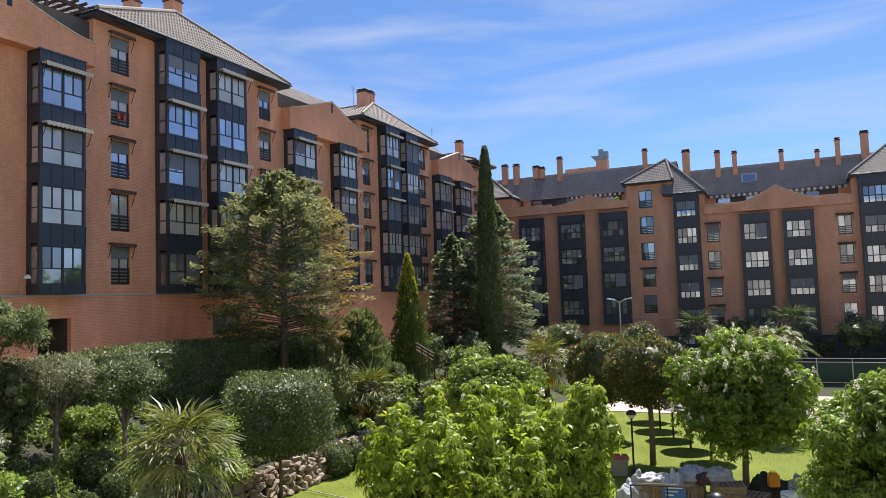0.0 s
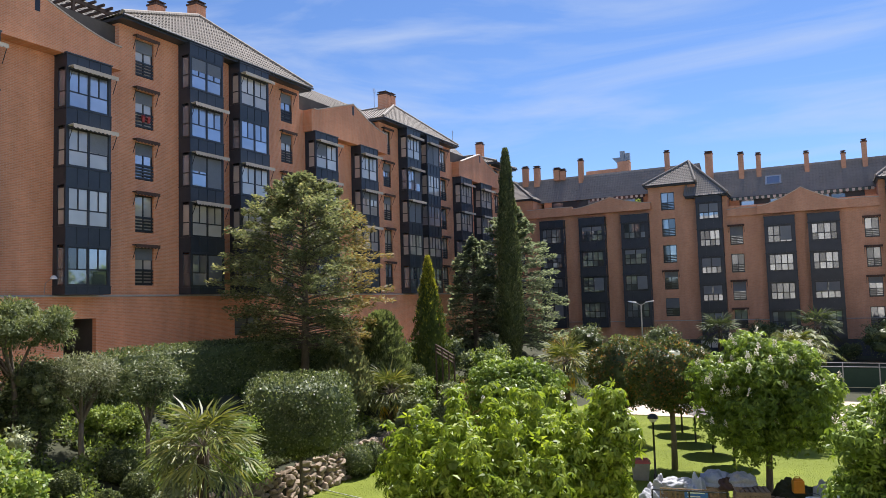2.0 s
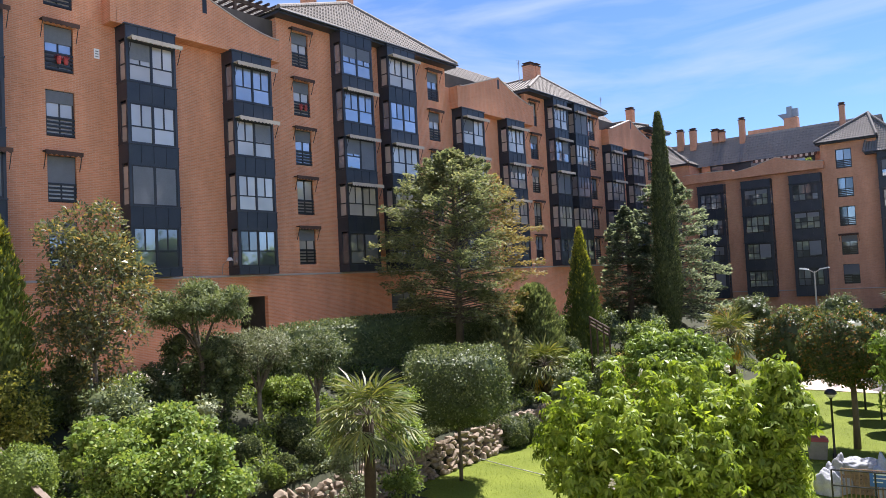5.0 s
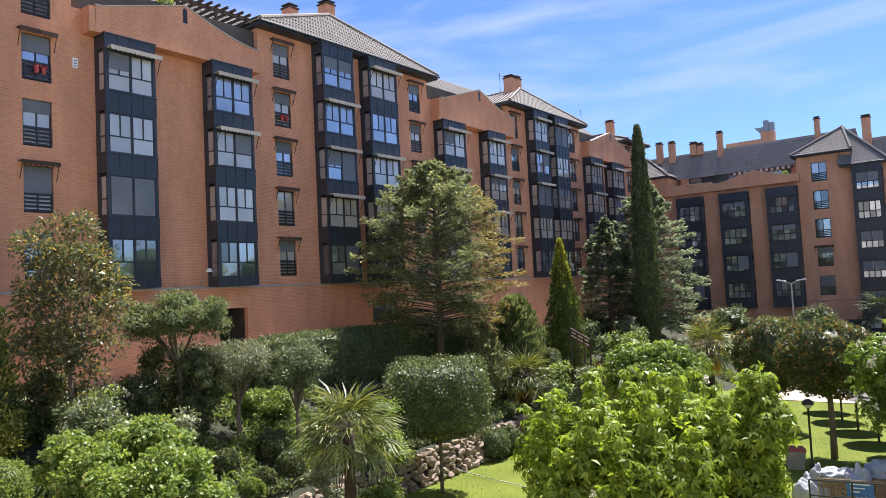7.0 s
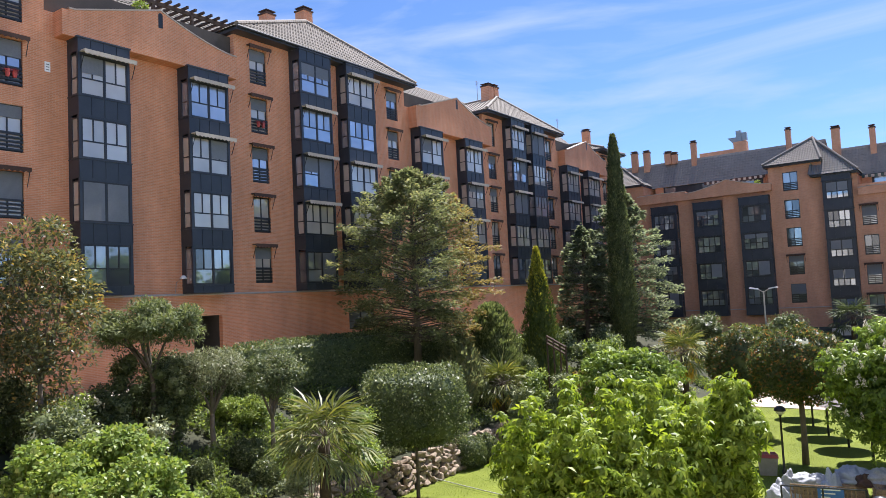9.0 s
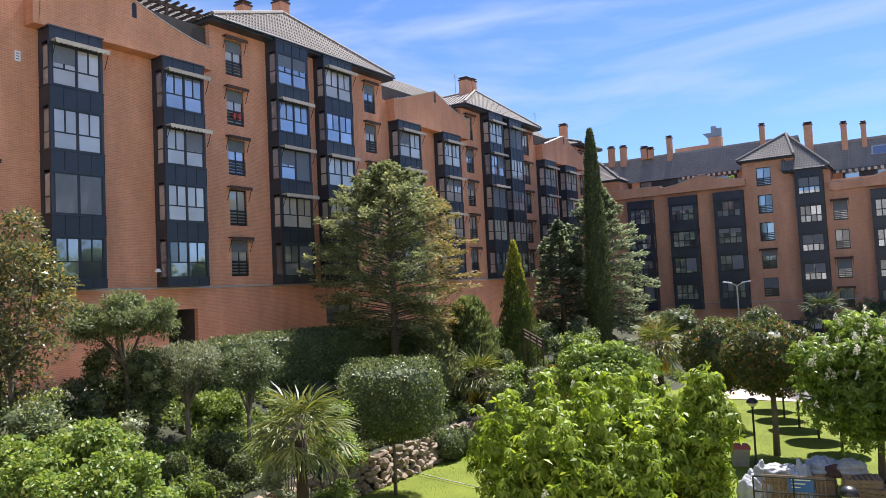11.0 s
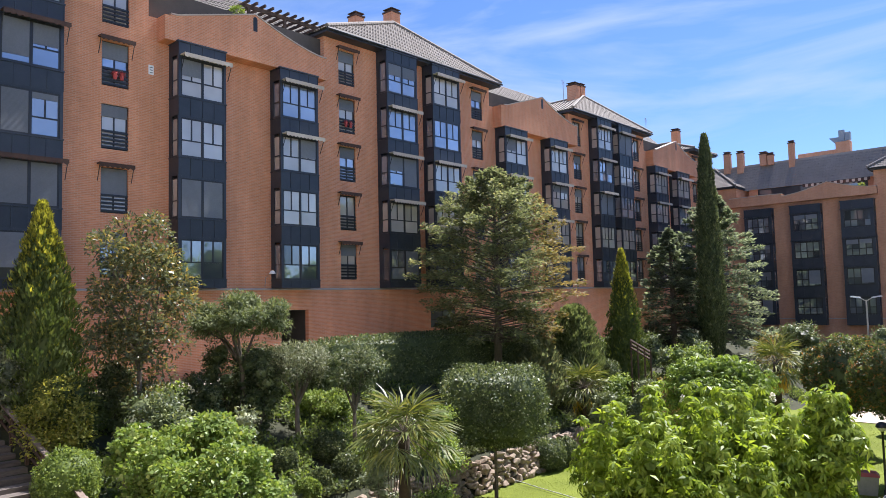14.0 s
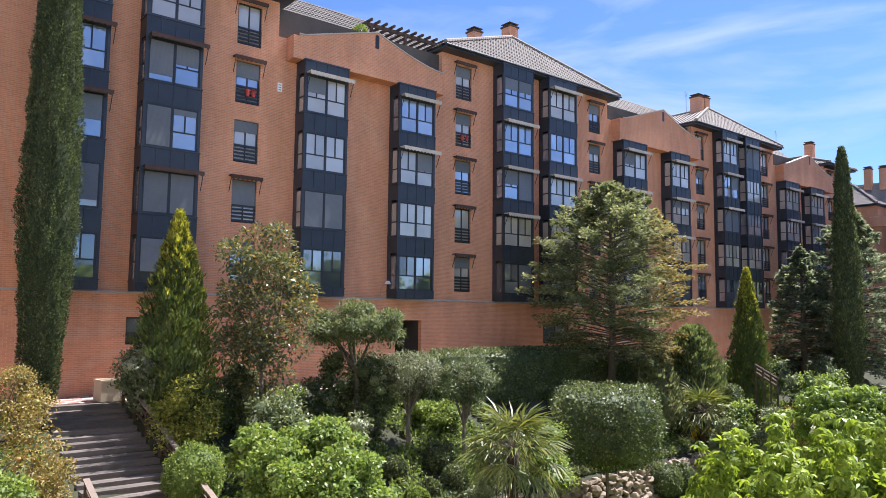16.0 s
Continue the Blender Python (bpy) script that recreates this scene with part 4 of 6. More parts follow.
def clipped(name, label, cat, x, y, top, low, wx, wy, mat, n, leaf, seed=1, power=2.6, trunk=0.0, rot=0.0, lump=0.10, group=""):
    """A sheared shrub: small leaves all over a rounded block."""
    r = np.random.default_rng(seed)
    z0 = ground_z(x, y)
    ob = thing(name, label, cat, pose(x, y, z0, 0, 0, rot), group)
    d = sphere_dirs(r, n)
    q = (np.abs(d[:, 0]) ** power + np.abs(d[:, 1]) ** power + np.abs(d[:, 2]) ** power) ** (-1 / power)
    h = np.array([wx / 2, wy / 2, (top - low) / 2])
    ph = seed * 1.7
    nz = 1 + lump * (np.sin(d[:, 0] * 5 + ph) * np.sin(d[:, 1] * 6 + 1 + ph) + 0.6 * np.sin(d[:, 2] * 9 + d[:, 0] * 7 + ph) * np.sin(d[:, 1] * 8))
    c = np.array([0, 0, (top + low) / 2 - z0])
    p = c + d * (q * nz * r.uniform(0.90, 1.03, n))[:, None] * h
    nrm = unit(d * np.abs(d) ** (power - 2) / h)
    a = unit(nrm * 0.7 + r.normal(size=(n, 3)) * 0.8)
    m = unit(nrm + r.normal(size=(n, 3)) * 0.5)
    m = unit(m - a * (m * a).sum(1, keepdims=True))
    L = leaf * r.uniform(0.7, 1.35, n)
    g = Geo()
    blob_n = 14
    base = len(g.v)
    for i in range(blob_n + 1):
        phi = math.pi * i / blob_n
        for k in range(20):
            th = 2 * math.pi * k / 20
            dd = np.array([math.sin(phi) * math.cos(th), math.sin(phi) * math.sin(th), math.cos(phi)])
            qq = (np.abs(dd) ** power).sum() ** (-1 / power) * 0.90
            g.v.append(tuple(c + dd * qq * h))
    for i in range(blob_n):
        for k in range(20):
            a0, b0 = base + i * 20 + k, base + i * 20 + (k + 1) % 20
            g.f.append((a0, a0 + 20, b0 + 20, b0))
    part("foliage", with_core("foliage", kites(p, a, m, L, L * 0.55), g, mat), None, ob)
    if trunk:
        g = Geo()
        g.tube([(0, 0, -0.2), (0.03, 0.02, (low - z0) * 0.5), (0, 0, low - z0 + 0.4)], [trunk * 1.3, trunk, trunk * 0.9], 8)
        part("trunk", g, BARK, ob, smooth=True)
    return ob


def spire(name, label, cat, x, y, top, base_w, mat, n, leaf, seed, shape=(0.12, 1.4), low=0.2, up=1.0, trunk=0.12, aspect=0.35, group="", furrow=1.0, tips=None):
    """A columnar conifer of upswept sprays; shape: height of the widest part, taper; tips: second leaf for sprays near
    the top.
    """
    r = np.random.default_rng(seed)
    z0 = ground_z(x, y)
    H = top - z0
    ob = thing(name, label, cat, pose(x, y, z0), group)

    def width(t):
        return base_w / 2 * np.where(t < shape[0], 0.55 + 0.45 * t / shape[0], np.clip((1 - t) / (1 - shape[0]), 0, 1) ** (1 / shape[1]))
    t = r.uniform(low / H, 1, n) ** 0.9
    th = r.uniform(0, 2 * math.pi, n)
    ridge = 1 + furrow * (0.13 * np.sin(th * 5 + t * 23 + seed) + 0.12 * np.sin(th * 9 - t * 31) + 0.10 * np.sin(t * 70 + th * 3) + 0.10 * np.sin(th * 14 + 2.5 * np.sin(t * 40)) + 0.10 * np.sin(th * 23 + 3 * np.sin(t * 90)) * np.sin(t * 160 + th * 5))
    rad = width(t) * ridge * r.uniform(0.86, 1.03, n)
    p = np.stack([rad * np.cos(th), rad * np.sin(th), t * H], 1)
    out = np.stack([np.cos(th), np.sin(th), np.zeros(n)], 1)
    a = unit(out * (0.45 + 0.3 * r.random((n, 1))) + np.array([0, 0, up]) + r.normal(size=(n, 3)) * 0.28)
    m = unit(out + r.normal(size=(n, 3)) * 0.5)
    m = unit(m - a * (m * a).sum(1, keepdims=True))
    L = leaf * r.uniform(0.6, 1.5, n)
    g = Geo()
    ts = np.linspace(low / H, 0.97, 14)
    g.lathe([(max(0.01, float(width(q)) * 0.80), q * H) for q in ts] + [(0.005, H * 0.985)], sides=12)
    v = kites(p, a, m, L, L * aspect)
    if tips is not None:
        # second leaf material towards the top and on outer ridges
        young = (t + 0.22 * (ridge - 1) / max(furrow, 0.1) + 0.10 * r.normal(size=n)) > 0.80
        part("golden_sprays", quads_mesh("golden_sprays", v.reshape(-1, 4, 3)[young], tips), None, ob, "golden sprays towards the top and on the ridges")
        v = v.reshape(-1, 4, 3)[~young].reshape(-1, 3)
    part("foliage", with_core("foliage", v, g, mat), None, ob)
    g = Geo()
    g.tube([(0, 0, -0.3), (0, 0, H * 0.5)], [trunk, trunk * 0.6], 8)
    part("trunk", g, BARK, ob)
    return ob


def conifer(name, label, x, y, top, wide, mat, seed, n_branch=110, sprays=150, spray=0.26, first=0.12, droop=0.15, belly=0.28, trunk=0.22, round_top=0.6, gap=0.0, browned=None, rise=0.0):
    """A spreading conifer: a trunk, limbs in tiers and flat sprays of needles along them."""
    r = np.random.default_rng(seed)
    z0 = ground_z(x, y)
    H = top - z0
    ob = thing(name, label, "tree", pose(x, y, z0))
    g = Geo()
    g.tube([(0, 0, -0.3), (0.1, 0.05, H * 0.35), (0, 0.1, H * 0.7), (0, 0, H * 0.97)], [trunk * 1.3, trunk, trunk * 0.55, 0.03], 9)
    P, Ax, Nn = [], [], []
    for i in range(n_branch):
        t = first + (1 - first) * (i + r.random()) / n_branch
        s = (t - first) / (1 - first)
        prof = (0.75 + 0.25 * s / belly) if s < belly else max(0.03, 1 - ((s - belly) / (1 - belly)) ** (1 / round_top))
        ln = wide / 2 * prof * r.uniform(0.72, 1.12)
        th = i * 2.399 + r.normal() * 0.3
        d = np.array([math.cos(th), math.sin(th), 0.0])
        lift = rise + (0.55 - rise) * s - droop + r.normal() * 0.5 * rise
        start = np.array([0, 0, t * H])
        f = np.sqrt(r.uniform(0.08 + gap * r.random() + rise * 1.6 * (1 - s) ** 2, 1, sprays))
        side = np.array([-d[1], d[0], 0])
        off = r.normal(size=sprays) * 0.17 * ln * (1.15 - f)
        p = start + np.outer(f * ln, d) + np.outer(off, side)
        p[:, 2] += f * ln * lift - 0.12 * ln * f ** 2 + r.normal(size=sprays) * 0.10
        a = unit(d * 0.8 + np.outer(np.sign(off), side) * 0.6 + r.normal(size=(sprays, 3)) * 0.35 + np.array([0, 0, 0.12]))
        m = unit(np.array([0, 0, 1.0]) + r.normal(size=(sprays, 3)) * 0.45)
        m = unit(m - a * (m * a).sum(1, keepdims=True))
        P.append(p), Ax.append(a), Nn.append(m)
        tip = start + d * ln * 0.9
        tip[2] += ln * 0.9 * lift - 0.1 * ln
        mid = start + d * ln * 0.5
        mid[2] += ln * 0.5 * lift
        if ln > 0.5 and (not rise or i % 2 or s < 0.2):
            g.tube([tuple(start), tuple(mid), tuple(tip)], [0.05, 0.03, 0.012], 5, False)
    P, Ax, Nn = (np.concatenate(q) for q in (P, Ax, Nn))
    L = spray * r.uniform(0.6, 1.4, len(P))
    v = kites(P, Ax, Nn, L, L * 0.42, 0.08).reshape(-1, 4, 3)
    if browned:
        q = P[:, 0] * browned[0] + P[:, 1] * browned[1] + r.normal(size=len(P)) * 0.5 > 0.27 * wide
        part("browned_foliage", quads_mesh("browned_foliage", v[q], L_RUSSET), None, ob, "browned needles on one side")
        v = v[~q]
    part("foliage", quads_mesh("foliage", v, mat), None, ob)
    part("trunk", g, BARK, ob, smooth=True)
    return ob


def fan_palm(label, x, y, crown_z, size, seed, fronds=34, dead=8, trunk_r=0.16, mat=None):
    """A fan palm: shaggy trunk, stalks and pleated round fans."""
    r = np.random.default_rng(seed)
    z0 = ground_z(x, y)
    ob = thing("palm_tree", label, "palm", pose(x, y, z0))
    h = crown_z - z0
    g = Geo()
    pts = [(0.04 * math.sin(i), 0.04 * math.cos(i * 1.3), -0.2 + (h + 0.2) * i / 8) for i in range(9)]
    g.tube(pts, [trunk_r * (0.85 + 0.25 * r.random()) for _ in pts], 9)
    part("trunk", g, FIBRE, ob, smooth=True)
    stalk = Geo()
    green, dry = [], []
    for i in range(fronds + dead):
        old = i >= fronds
        el = (-0.9 - 0.4 * r.random()) if old else (1.25 - 1.85 * (i / fronds) + r.normal() * 0.12)
        th = i * 2.399
        d = np.array([math.cos(th) * math.cos(el), math.sin(th) * math.cos(el), math.sin(el)])
        base = np.array([0, 0, h - 0.1 + 0.15 * r.random()])
        ln = size * (0.55 if not old else 0.35) * r.uniform(0.85, 1.1)
        hub = base + d * ln
        hub[2] -= 0.10 * ln
        stalk.tube([tuple(base), tuple((base + hub) / 2 + np.array([0, 0, 0.03])), tuple(hub)], 0.013, 4, False)
        side = unit(np.cross(d, np.array([0, 0, 1.0])) + 1e-6)
        nrm = np.cross(side, d)
        k = 19
        ang = np.linspace(-1.75, 1.75, k)
        a = np.outer(np.cos(ang), d) + np.outer(np.sin(ang), side) - np.array([0, 0, 0.50])
        a = unit(a + r.normal(size=(k, 3)) * 0.05)
        m = unit(nrm + np.outer(np.where(np.arange(k) % 2, 0.35, -0.35), side))
        m = unit(m - a * (m * a).sum(1, keepdims=True))
        L = size * 0.52 * (0.75 + 0.25 * np.cos(ang)) * r.uniform(0.9, 1.1, k)
        v = kites(np.repeat(hub[None], k, 0), a, m, L, L * 0.075, 0.08)
        (dry if old else green).append(v)
    part("stalk", stalk, BARK, ob)
    part("crown", quads_mesh("crown", np.concatenate(green), mat or L_PALM), None, ob)
    if dead:
        part("dry_fronds", quads_mesh("dry_fronds", np.concatenate(dry), L_YEL), None, ob, "yellowed hanging fronds")
    return ob


def panicles(ob, c, rad, n, r, toward, size=0.20):
    """Upright flower candles on the sunny side of a chestnut."""
    for i in range(n):
        k = r.integers(len(c))
        d = unit(np.array([r.normal() * 0.6 + toward[0], r.normal() * 0.6 + toward[1], 0.15 + abs(r.normal()) * 0.6]))
        p = c[k] + d * rad[k] * 1.22
        q = sphere_dirs(r, 46)
        t = r.uniform(0, 1, 46)
        pos = p + np.stack([q[:, 0] * 0.075 * (1.1 - t), q[:, 1] * 0.075 * (1.1 - t), t * size], 1)
        nn = unit(np.cross(q, r.normal(size=(46, 3))))
        part("blossom", quads_mesh("blossom", kites(pos, q, nn, np.full(46, 0.05), np.full(46, 0.05)), FLOWER), None, ob)


def at(az, rr):
    return polar(az, rr)


# chestnuts
x, y = at(-23.0, 19.5)
tree_a, c_a, r_a = tree("chestnut_tree", "bushy horse chestnut tree with fresh bright green leaves", "tree", x, y, 6.0, 0.9, 6.4, L_CHEST, 9500, 0.22, kind="palmate", n_lump=80, lump=0.27, seed=11, trunk=0.16, fork=0.35, shoots=26)
x, y = at(-15.4, 19.0)
tree("chestnut_tree", "slender young horse chestnut with fresh bright green leaves", "tree", x, y, 6.95, 1.6, 1.6, L_CHEST, 1500, 0.21, kind="palmate", n_lump=16, lump=0.6, seed=12, trunk=0.07)
x, y = at(-22.2, 34.0)
tree("chestnut_tree", "rounded horse chestnut tree with layered mid-green leaves", "tree", x, y, 6.4, 1.8, 4.6, L_CHEST2, 5000, 0.23, kind="palmate", n_lump=34, lump=0.36, seed=13, squash=0.6)
x, y = at(-4.2, 33.0)
tree_c, c_c, r_c = tree("chestnut_tree", "flowering horse chestnut tree with white candles above the lawn", "tree", x, y, 7.0, 1.5, 6.1, L_CHEST2, 9000, 0.24, kind="palmate", n_lump=80, lump=0.27, seed=14)
x, y = at(6.0, 25.0)
tree_d, c_d, r_d = tree("chestnut_tree", "flowering horse chestnut tree with deep green leaves", "tree", x, y, 6.6, 0.6, 6.0, L_CHEST2, 9500, 0.22, kind="palmate", n_lump=80, lump=0.27, seed=15)
rr = np.random.default_rng(8)
panicles(tree_a, c_a, r_a, 14, rr, (0.5, -1.0))
panicles(tree_c, c_c, r_c, 120, rr, (0.1, -1.0), 0.27)
panicles(tree_d, c_d, r_d, 75, rr, (-0.4, -1.0), 0.25)
# maple
x, y = at(-60.2, 18.0)
tree("maple_tree", "low spreading maple with light green leaves", "tree", x, y, 6.2, 2.2, 3.9, L_MAPLE, 26000, 0.105, 0.8, n_lump=120, lump=0.18, seed=21, squash=0.62, fork=0.35, core=0.4)
x, y = at(-65.0, 20.5)
tree("maple_tree", "small maple shoot with light green leaves", "tree", x, y, 5.7, 4.0, 1.5, L_MAPLE, 2600, 0.13, 0.8, n_lump=16, lump=0.4, seed=22, squash=0.5, fork=0.4, trunk=0.06)
# standard photinias on the lawn
for az, rd, top, low, wd, sd in ((-13.9, 45.5, 5.8, 2.1, 3.7, 31), (-10.5, 38.3, 6.2, 3.0, 3.8, 32)):
    x, y = at(az, rd)
    clipped("photinia_tree", "clipped photinia standard with dark leaves and reddish tips", "tree", x, y, top, low, wd, wd, L_PHOT, 15000, 0.15, sd, 2.3, 0.13, 20, 0.16, group="photinias on the lawn")
# tall conifers
x, y = at(-38.2, 43.5)
conifer("conifer_tree", "broad olive-green conifer with open lower limbs and browned side", x, y, 0.1762 * 43.5 + EYE, 10.0, L_LARCH, 41, 250, 215, 0.21, 0.17, -0.02, 0.34, 0.2, 0.50, 0.0, (0.79, 0.62), 0.07)
x, y = at(-22.2, 62.0)
spire("cypress_tree", "tall narrow dark green Italian cypress", "tree", x, y, 0.207 * 62 + EYE, 2.05, L_NEARCYP, 20000, 0.22, 51, (0.25, 1.9), group="cypresses", furrow=0.6)
x, y = at(-79.65, 29.5)
spire("cypress_tree", "tall narrow dark green Italian cypress beside the stairs", "tree", x, y, 0.56 * 29.5 + EYE, 1.85, L_NEARCYP, 70000, 0.085, 52, (0.35, 2.4), up=0.6, aspect=0.5, group="cypresses", furrow=0.5)
x, y = at(-21.9, 68.0)
conifer("cedar_tree", "wide grey-green cedar behind the cypress", x, y, 0.135 * 68 + EYE, 10.4, L_CEDAR, 42, 150, 150, 0.32, 0.06, 0.05, 0.25, 0.25, 0.7)
x, y = at(-25.0, 66.0)
conifer("cedar_tree", "grey-green cedar beside the brick block", x, y, 0.085 * 66 + EYE, 6.4, L_CEDAR, 43, 100, 115, 0.31, 0.06, 0.05, 0.25, 0.22, 0.7)
x, y = at(-28.55, 50.0)
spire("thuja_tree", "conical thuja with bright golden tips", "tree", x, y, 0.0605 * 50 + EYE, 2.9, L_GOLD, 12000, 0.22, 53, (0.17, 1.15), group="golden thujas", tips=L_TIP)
x, y = at(-71.05, 29.3)
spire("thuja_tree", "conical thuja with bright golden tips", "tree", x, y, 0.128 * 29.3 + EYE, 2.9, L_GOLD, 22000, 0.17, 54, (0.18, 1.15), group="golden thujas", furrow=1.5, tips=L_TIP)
x, y = at(-32.3, 46.0)
spire("juniper_tree", "dense grey-green upright juniper", "tree", x, y, -0.012 * 46 + EYE, 3.2, L_JUN, 11000, 0.22, 55, (0.3, 2.6))
x, y = at(-35.0, 41.5)
spire("juniper_tree", "dense olive upright juniper", "tree", x, y, -0.055 * 41.5 + EYE, 2.6, L_LARCH, 7000, 0.22, 56, (0.3, 2.4))
# magnolia, pine, olives
x, y = at(-64.6, 27.5)
tree("magnolia_tree", "loose magnolia tree with glossy grey-green leaves and orange flecks", "tree", x, y, 0.137 * 27.5 + EYE, 4.6, 4.1, L_MAG, 10500, 0.17, 0.42, n_lump=70, lump=0.24, seed=61, trunk=0.10, core=0.0)
x, y = at(-57.8, 30.5)
tree("pine_tree", "flat-topped dark green pine on bare stems", "tree", x, y, 0.016 * 30.5 + EYE, 6.95, 4.3, L_JUN, 12000, 0.19, 0.25, n_lump=46, lump=0.40, seed=62, trunk=0.12, squash=0.8)
x, y = at(-53.6, 31.0)
tree("olive_tree", "multi-stemmed olive tree with grey-green leaves", "tree", x, y, -0.046 * 31 + EYE, 4.9, 3.4, L_OLIVE, 9500, 0.13, 0.28, n_lump=40, lump=0.34, seed=63, trunk=0.11, core=0.35, fork=0.45)
x, y = at(-49.3, 31.5)
tree("olive_tree", "leaning olive tree with dark grey-green leaves", "tree", x, y, -0.054 * 31.5 + EYE, 4.4, 2.7, L_DARK, 8000, 0.13, 0.28, n_lump=36, lump=0.34, seed=64, trunk=0.10, core=0.35, fork=0.45)
# clipped ball on a stem, low balls, hedges
x, y = at(-38.6, 31.5)
clipped("clipped_tree", "clipped privet standard with a dense block-shaped crown", "tree", x, y, -0.092 * 31.5 + EYE, -0.190 * 31.5 + EYE, 4.1, 4.1, L_DARK, 17000, 0.115, 71, 4.6, 0.07, 38)
clipped("hedge", "dark green clipped hedge along the brick block", "hedge", -28.2, 29.6, 6.75, 3.6, 1.7, 17.0, L_DARK, 34000, 0.13, 72, 8.0, lump=0.035)
for az, rd, w, h, sd, mt in ((-34.6, 37.5, 1.7, 1.5, 73, L_DARK), (-33.3, 38.5, 1.3, 1.4, 74, L_DARK), (-69.3, 23.4, 1.65, 1.75, 75, L_SHRUB), (-60.3, 27.5, 1.2, 1.3, 76, L_SHRUB), (-29.7, 46.0, 1.4, 3.4, 77, L_DARK), (-31.2, 43.0, 1.3, 1.6, 78, L_DARK),
                             (-51.2, 30.0, 1.15, 1.1, 79, L_DARK), (-52.9, 27.2, 0.8, 0.7, 80, L_SHRUB), (-50.0, 29.0, 1.0, 0.95, 81, L_DARK), (-51.9, 28.0, 0.7, 0.7, 82, L_DARK), (-54.6, 28.6, 0.9, 0.8, 84, L_DARK), (-27.9, 48.5, 2.6, 1.7, 83, L_DARK)):
    x, y = at(az, rd)
    z = ground_z(x, y)
    clipped("clipped_shrub", "clipped dark green ball of box" if mt is L_DARK else "clipped mid-green ball of box", "shrub", x, y, z + h, z - 0.1, w, w, mt, 5200, 0.085, sd, 2.2)
# palms
x, y = at(-45.6, 22.5)
fan_palm("fan palm with shaggy trunk and splayed fronds", x, y, -0.176 * 22.5 + EYE, 1.8, 91, 40, 0, 0.17)
x, y = at(-31.7, 42.5)
fan_palm("fan palm with dark shaggy trunk behind the rock wall", x, y, -0.118 * 42.5 + EYE, 2.0, 92, 40, 3, 0.2)
x, y = at(-18.1, 52.0)
fan_palm("fan palm on the lawn with hanging yellow fronds", x, y, -0.085 * 52 + EYE, 2.3, 93, 40, 12, 0.24)
# palms before the far block: their shade is put into a darker leaf colour
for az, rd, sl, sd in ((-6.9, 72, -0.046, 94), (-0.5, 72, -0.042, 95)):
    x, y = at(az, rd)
    fan_palm("fan palm in shade before the far brick block", x, y, sl * rd + EYE, 2.2, sd, 34, 0, 0.2, L_PALM_SHADE)


def feather_palm(label, x, y, crown_z, size, seed, fronds=26):
    """A date palm: arching fronds with rows of narrow leaflets."""
    r = np.random.default_rng(seed)
    z0 = ground_z(x, y)
    ob = thing("palm_tree", label, "palm", pose(x, y, z0))
    h = crown_z - z0
    g = Geo()
    g.tube([(0, 0, -0.2), (0.03, 0, h * 0.5), (0, 0, h)], [0.3, 0.24, 0.26], 9)
    part("trunk", g, FIBRE, ob, smooth=True)
    for i in range(fronds):
        th, el = i * 2.399, 1.25 - 1.1 * i / fronds
        d = np.array([math.cos(th), math.sin(th), 0])
        t = np.linspace(0.02, 1, 34)
        spine = np.outer(t * size * math.cos(el), d) + np.outer(t * size * math.sin(el) - 0.62 * size * t ** 2.2, [0, 0, 1]) + np.array([0, 0, h])
        tang = unit(np.gradient(spine, axis=0))
        side = unit(np.cross(tang, [0, 0, 1.0]))
        out = []
        for s in (-1, 1):
            a = unit(side * s + tang * 0.7 + np.array([0, 0, -0.15]) + r.normal(size=(34, 3)) * 0.08)
            m = unit(np.cross(a, tang))
            L = size * 0.24 * np.sin(np.clip(t * 2.9 + 0.2, 0, 3.1)) + 0.05
            out.append(kites(spine, a, m, L, L * 0.12))
        part("frond", quads_mesh("frond", np.concatenate(out), L_PALM), None, ob)


x, y = at(-1.9, 47.0)
feather_palm("date palm with arching fronds behind the chestnut", x, y, -0.072 * 47 + EYE, 2.9, 96)
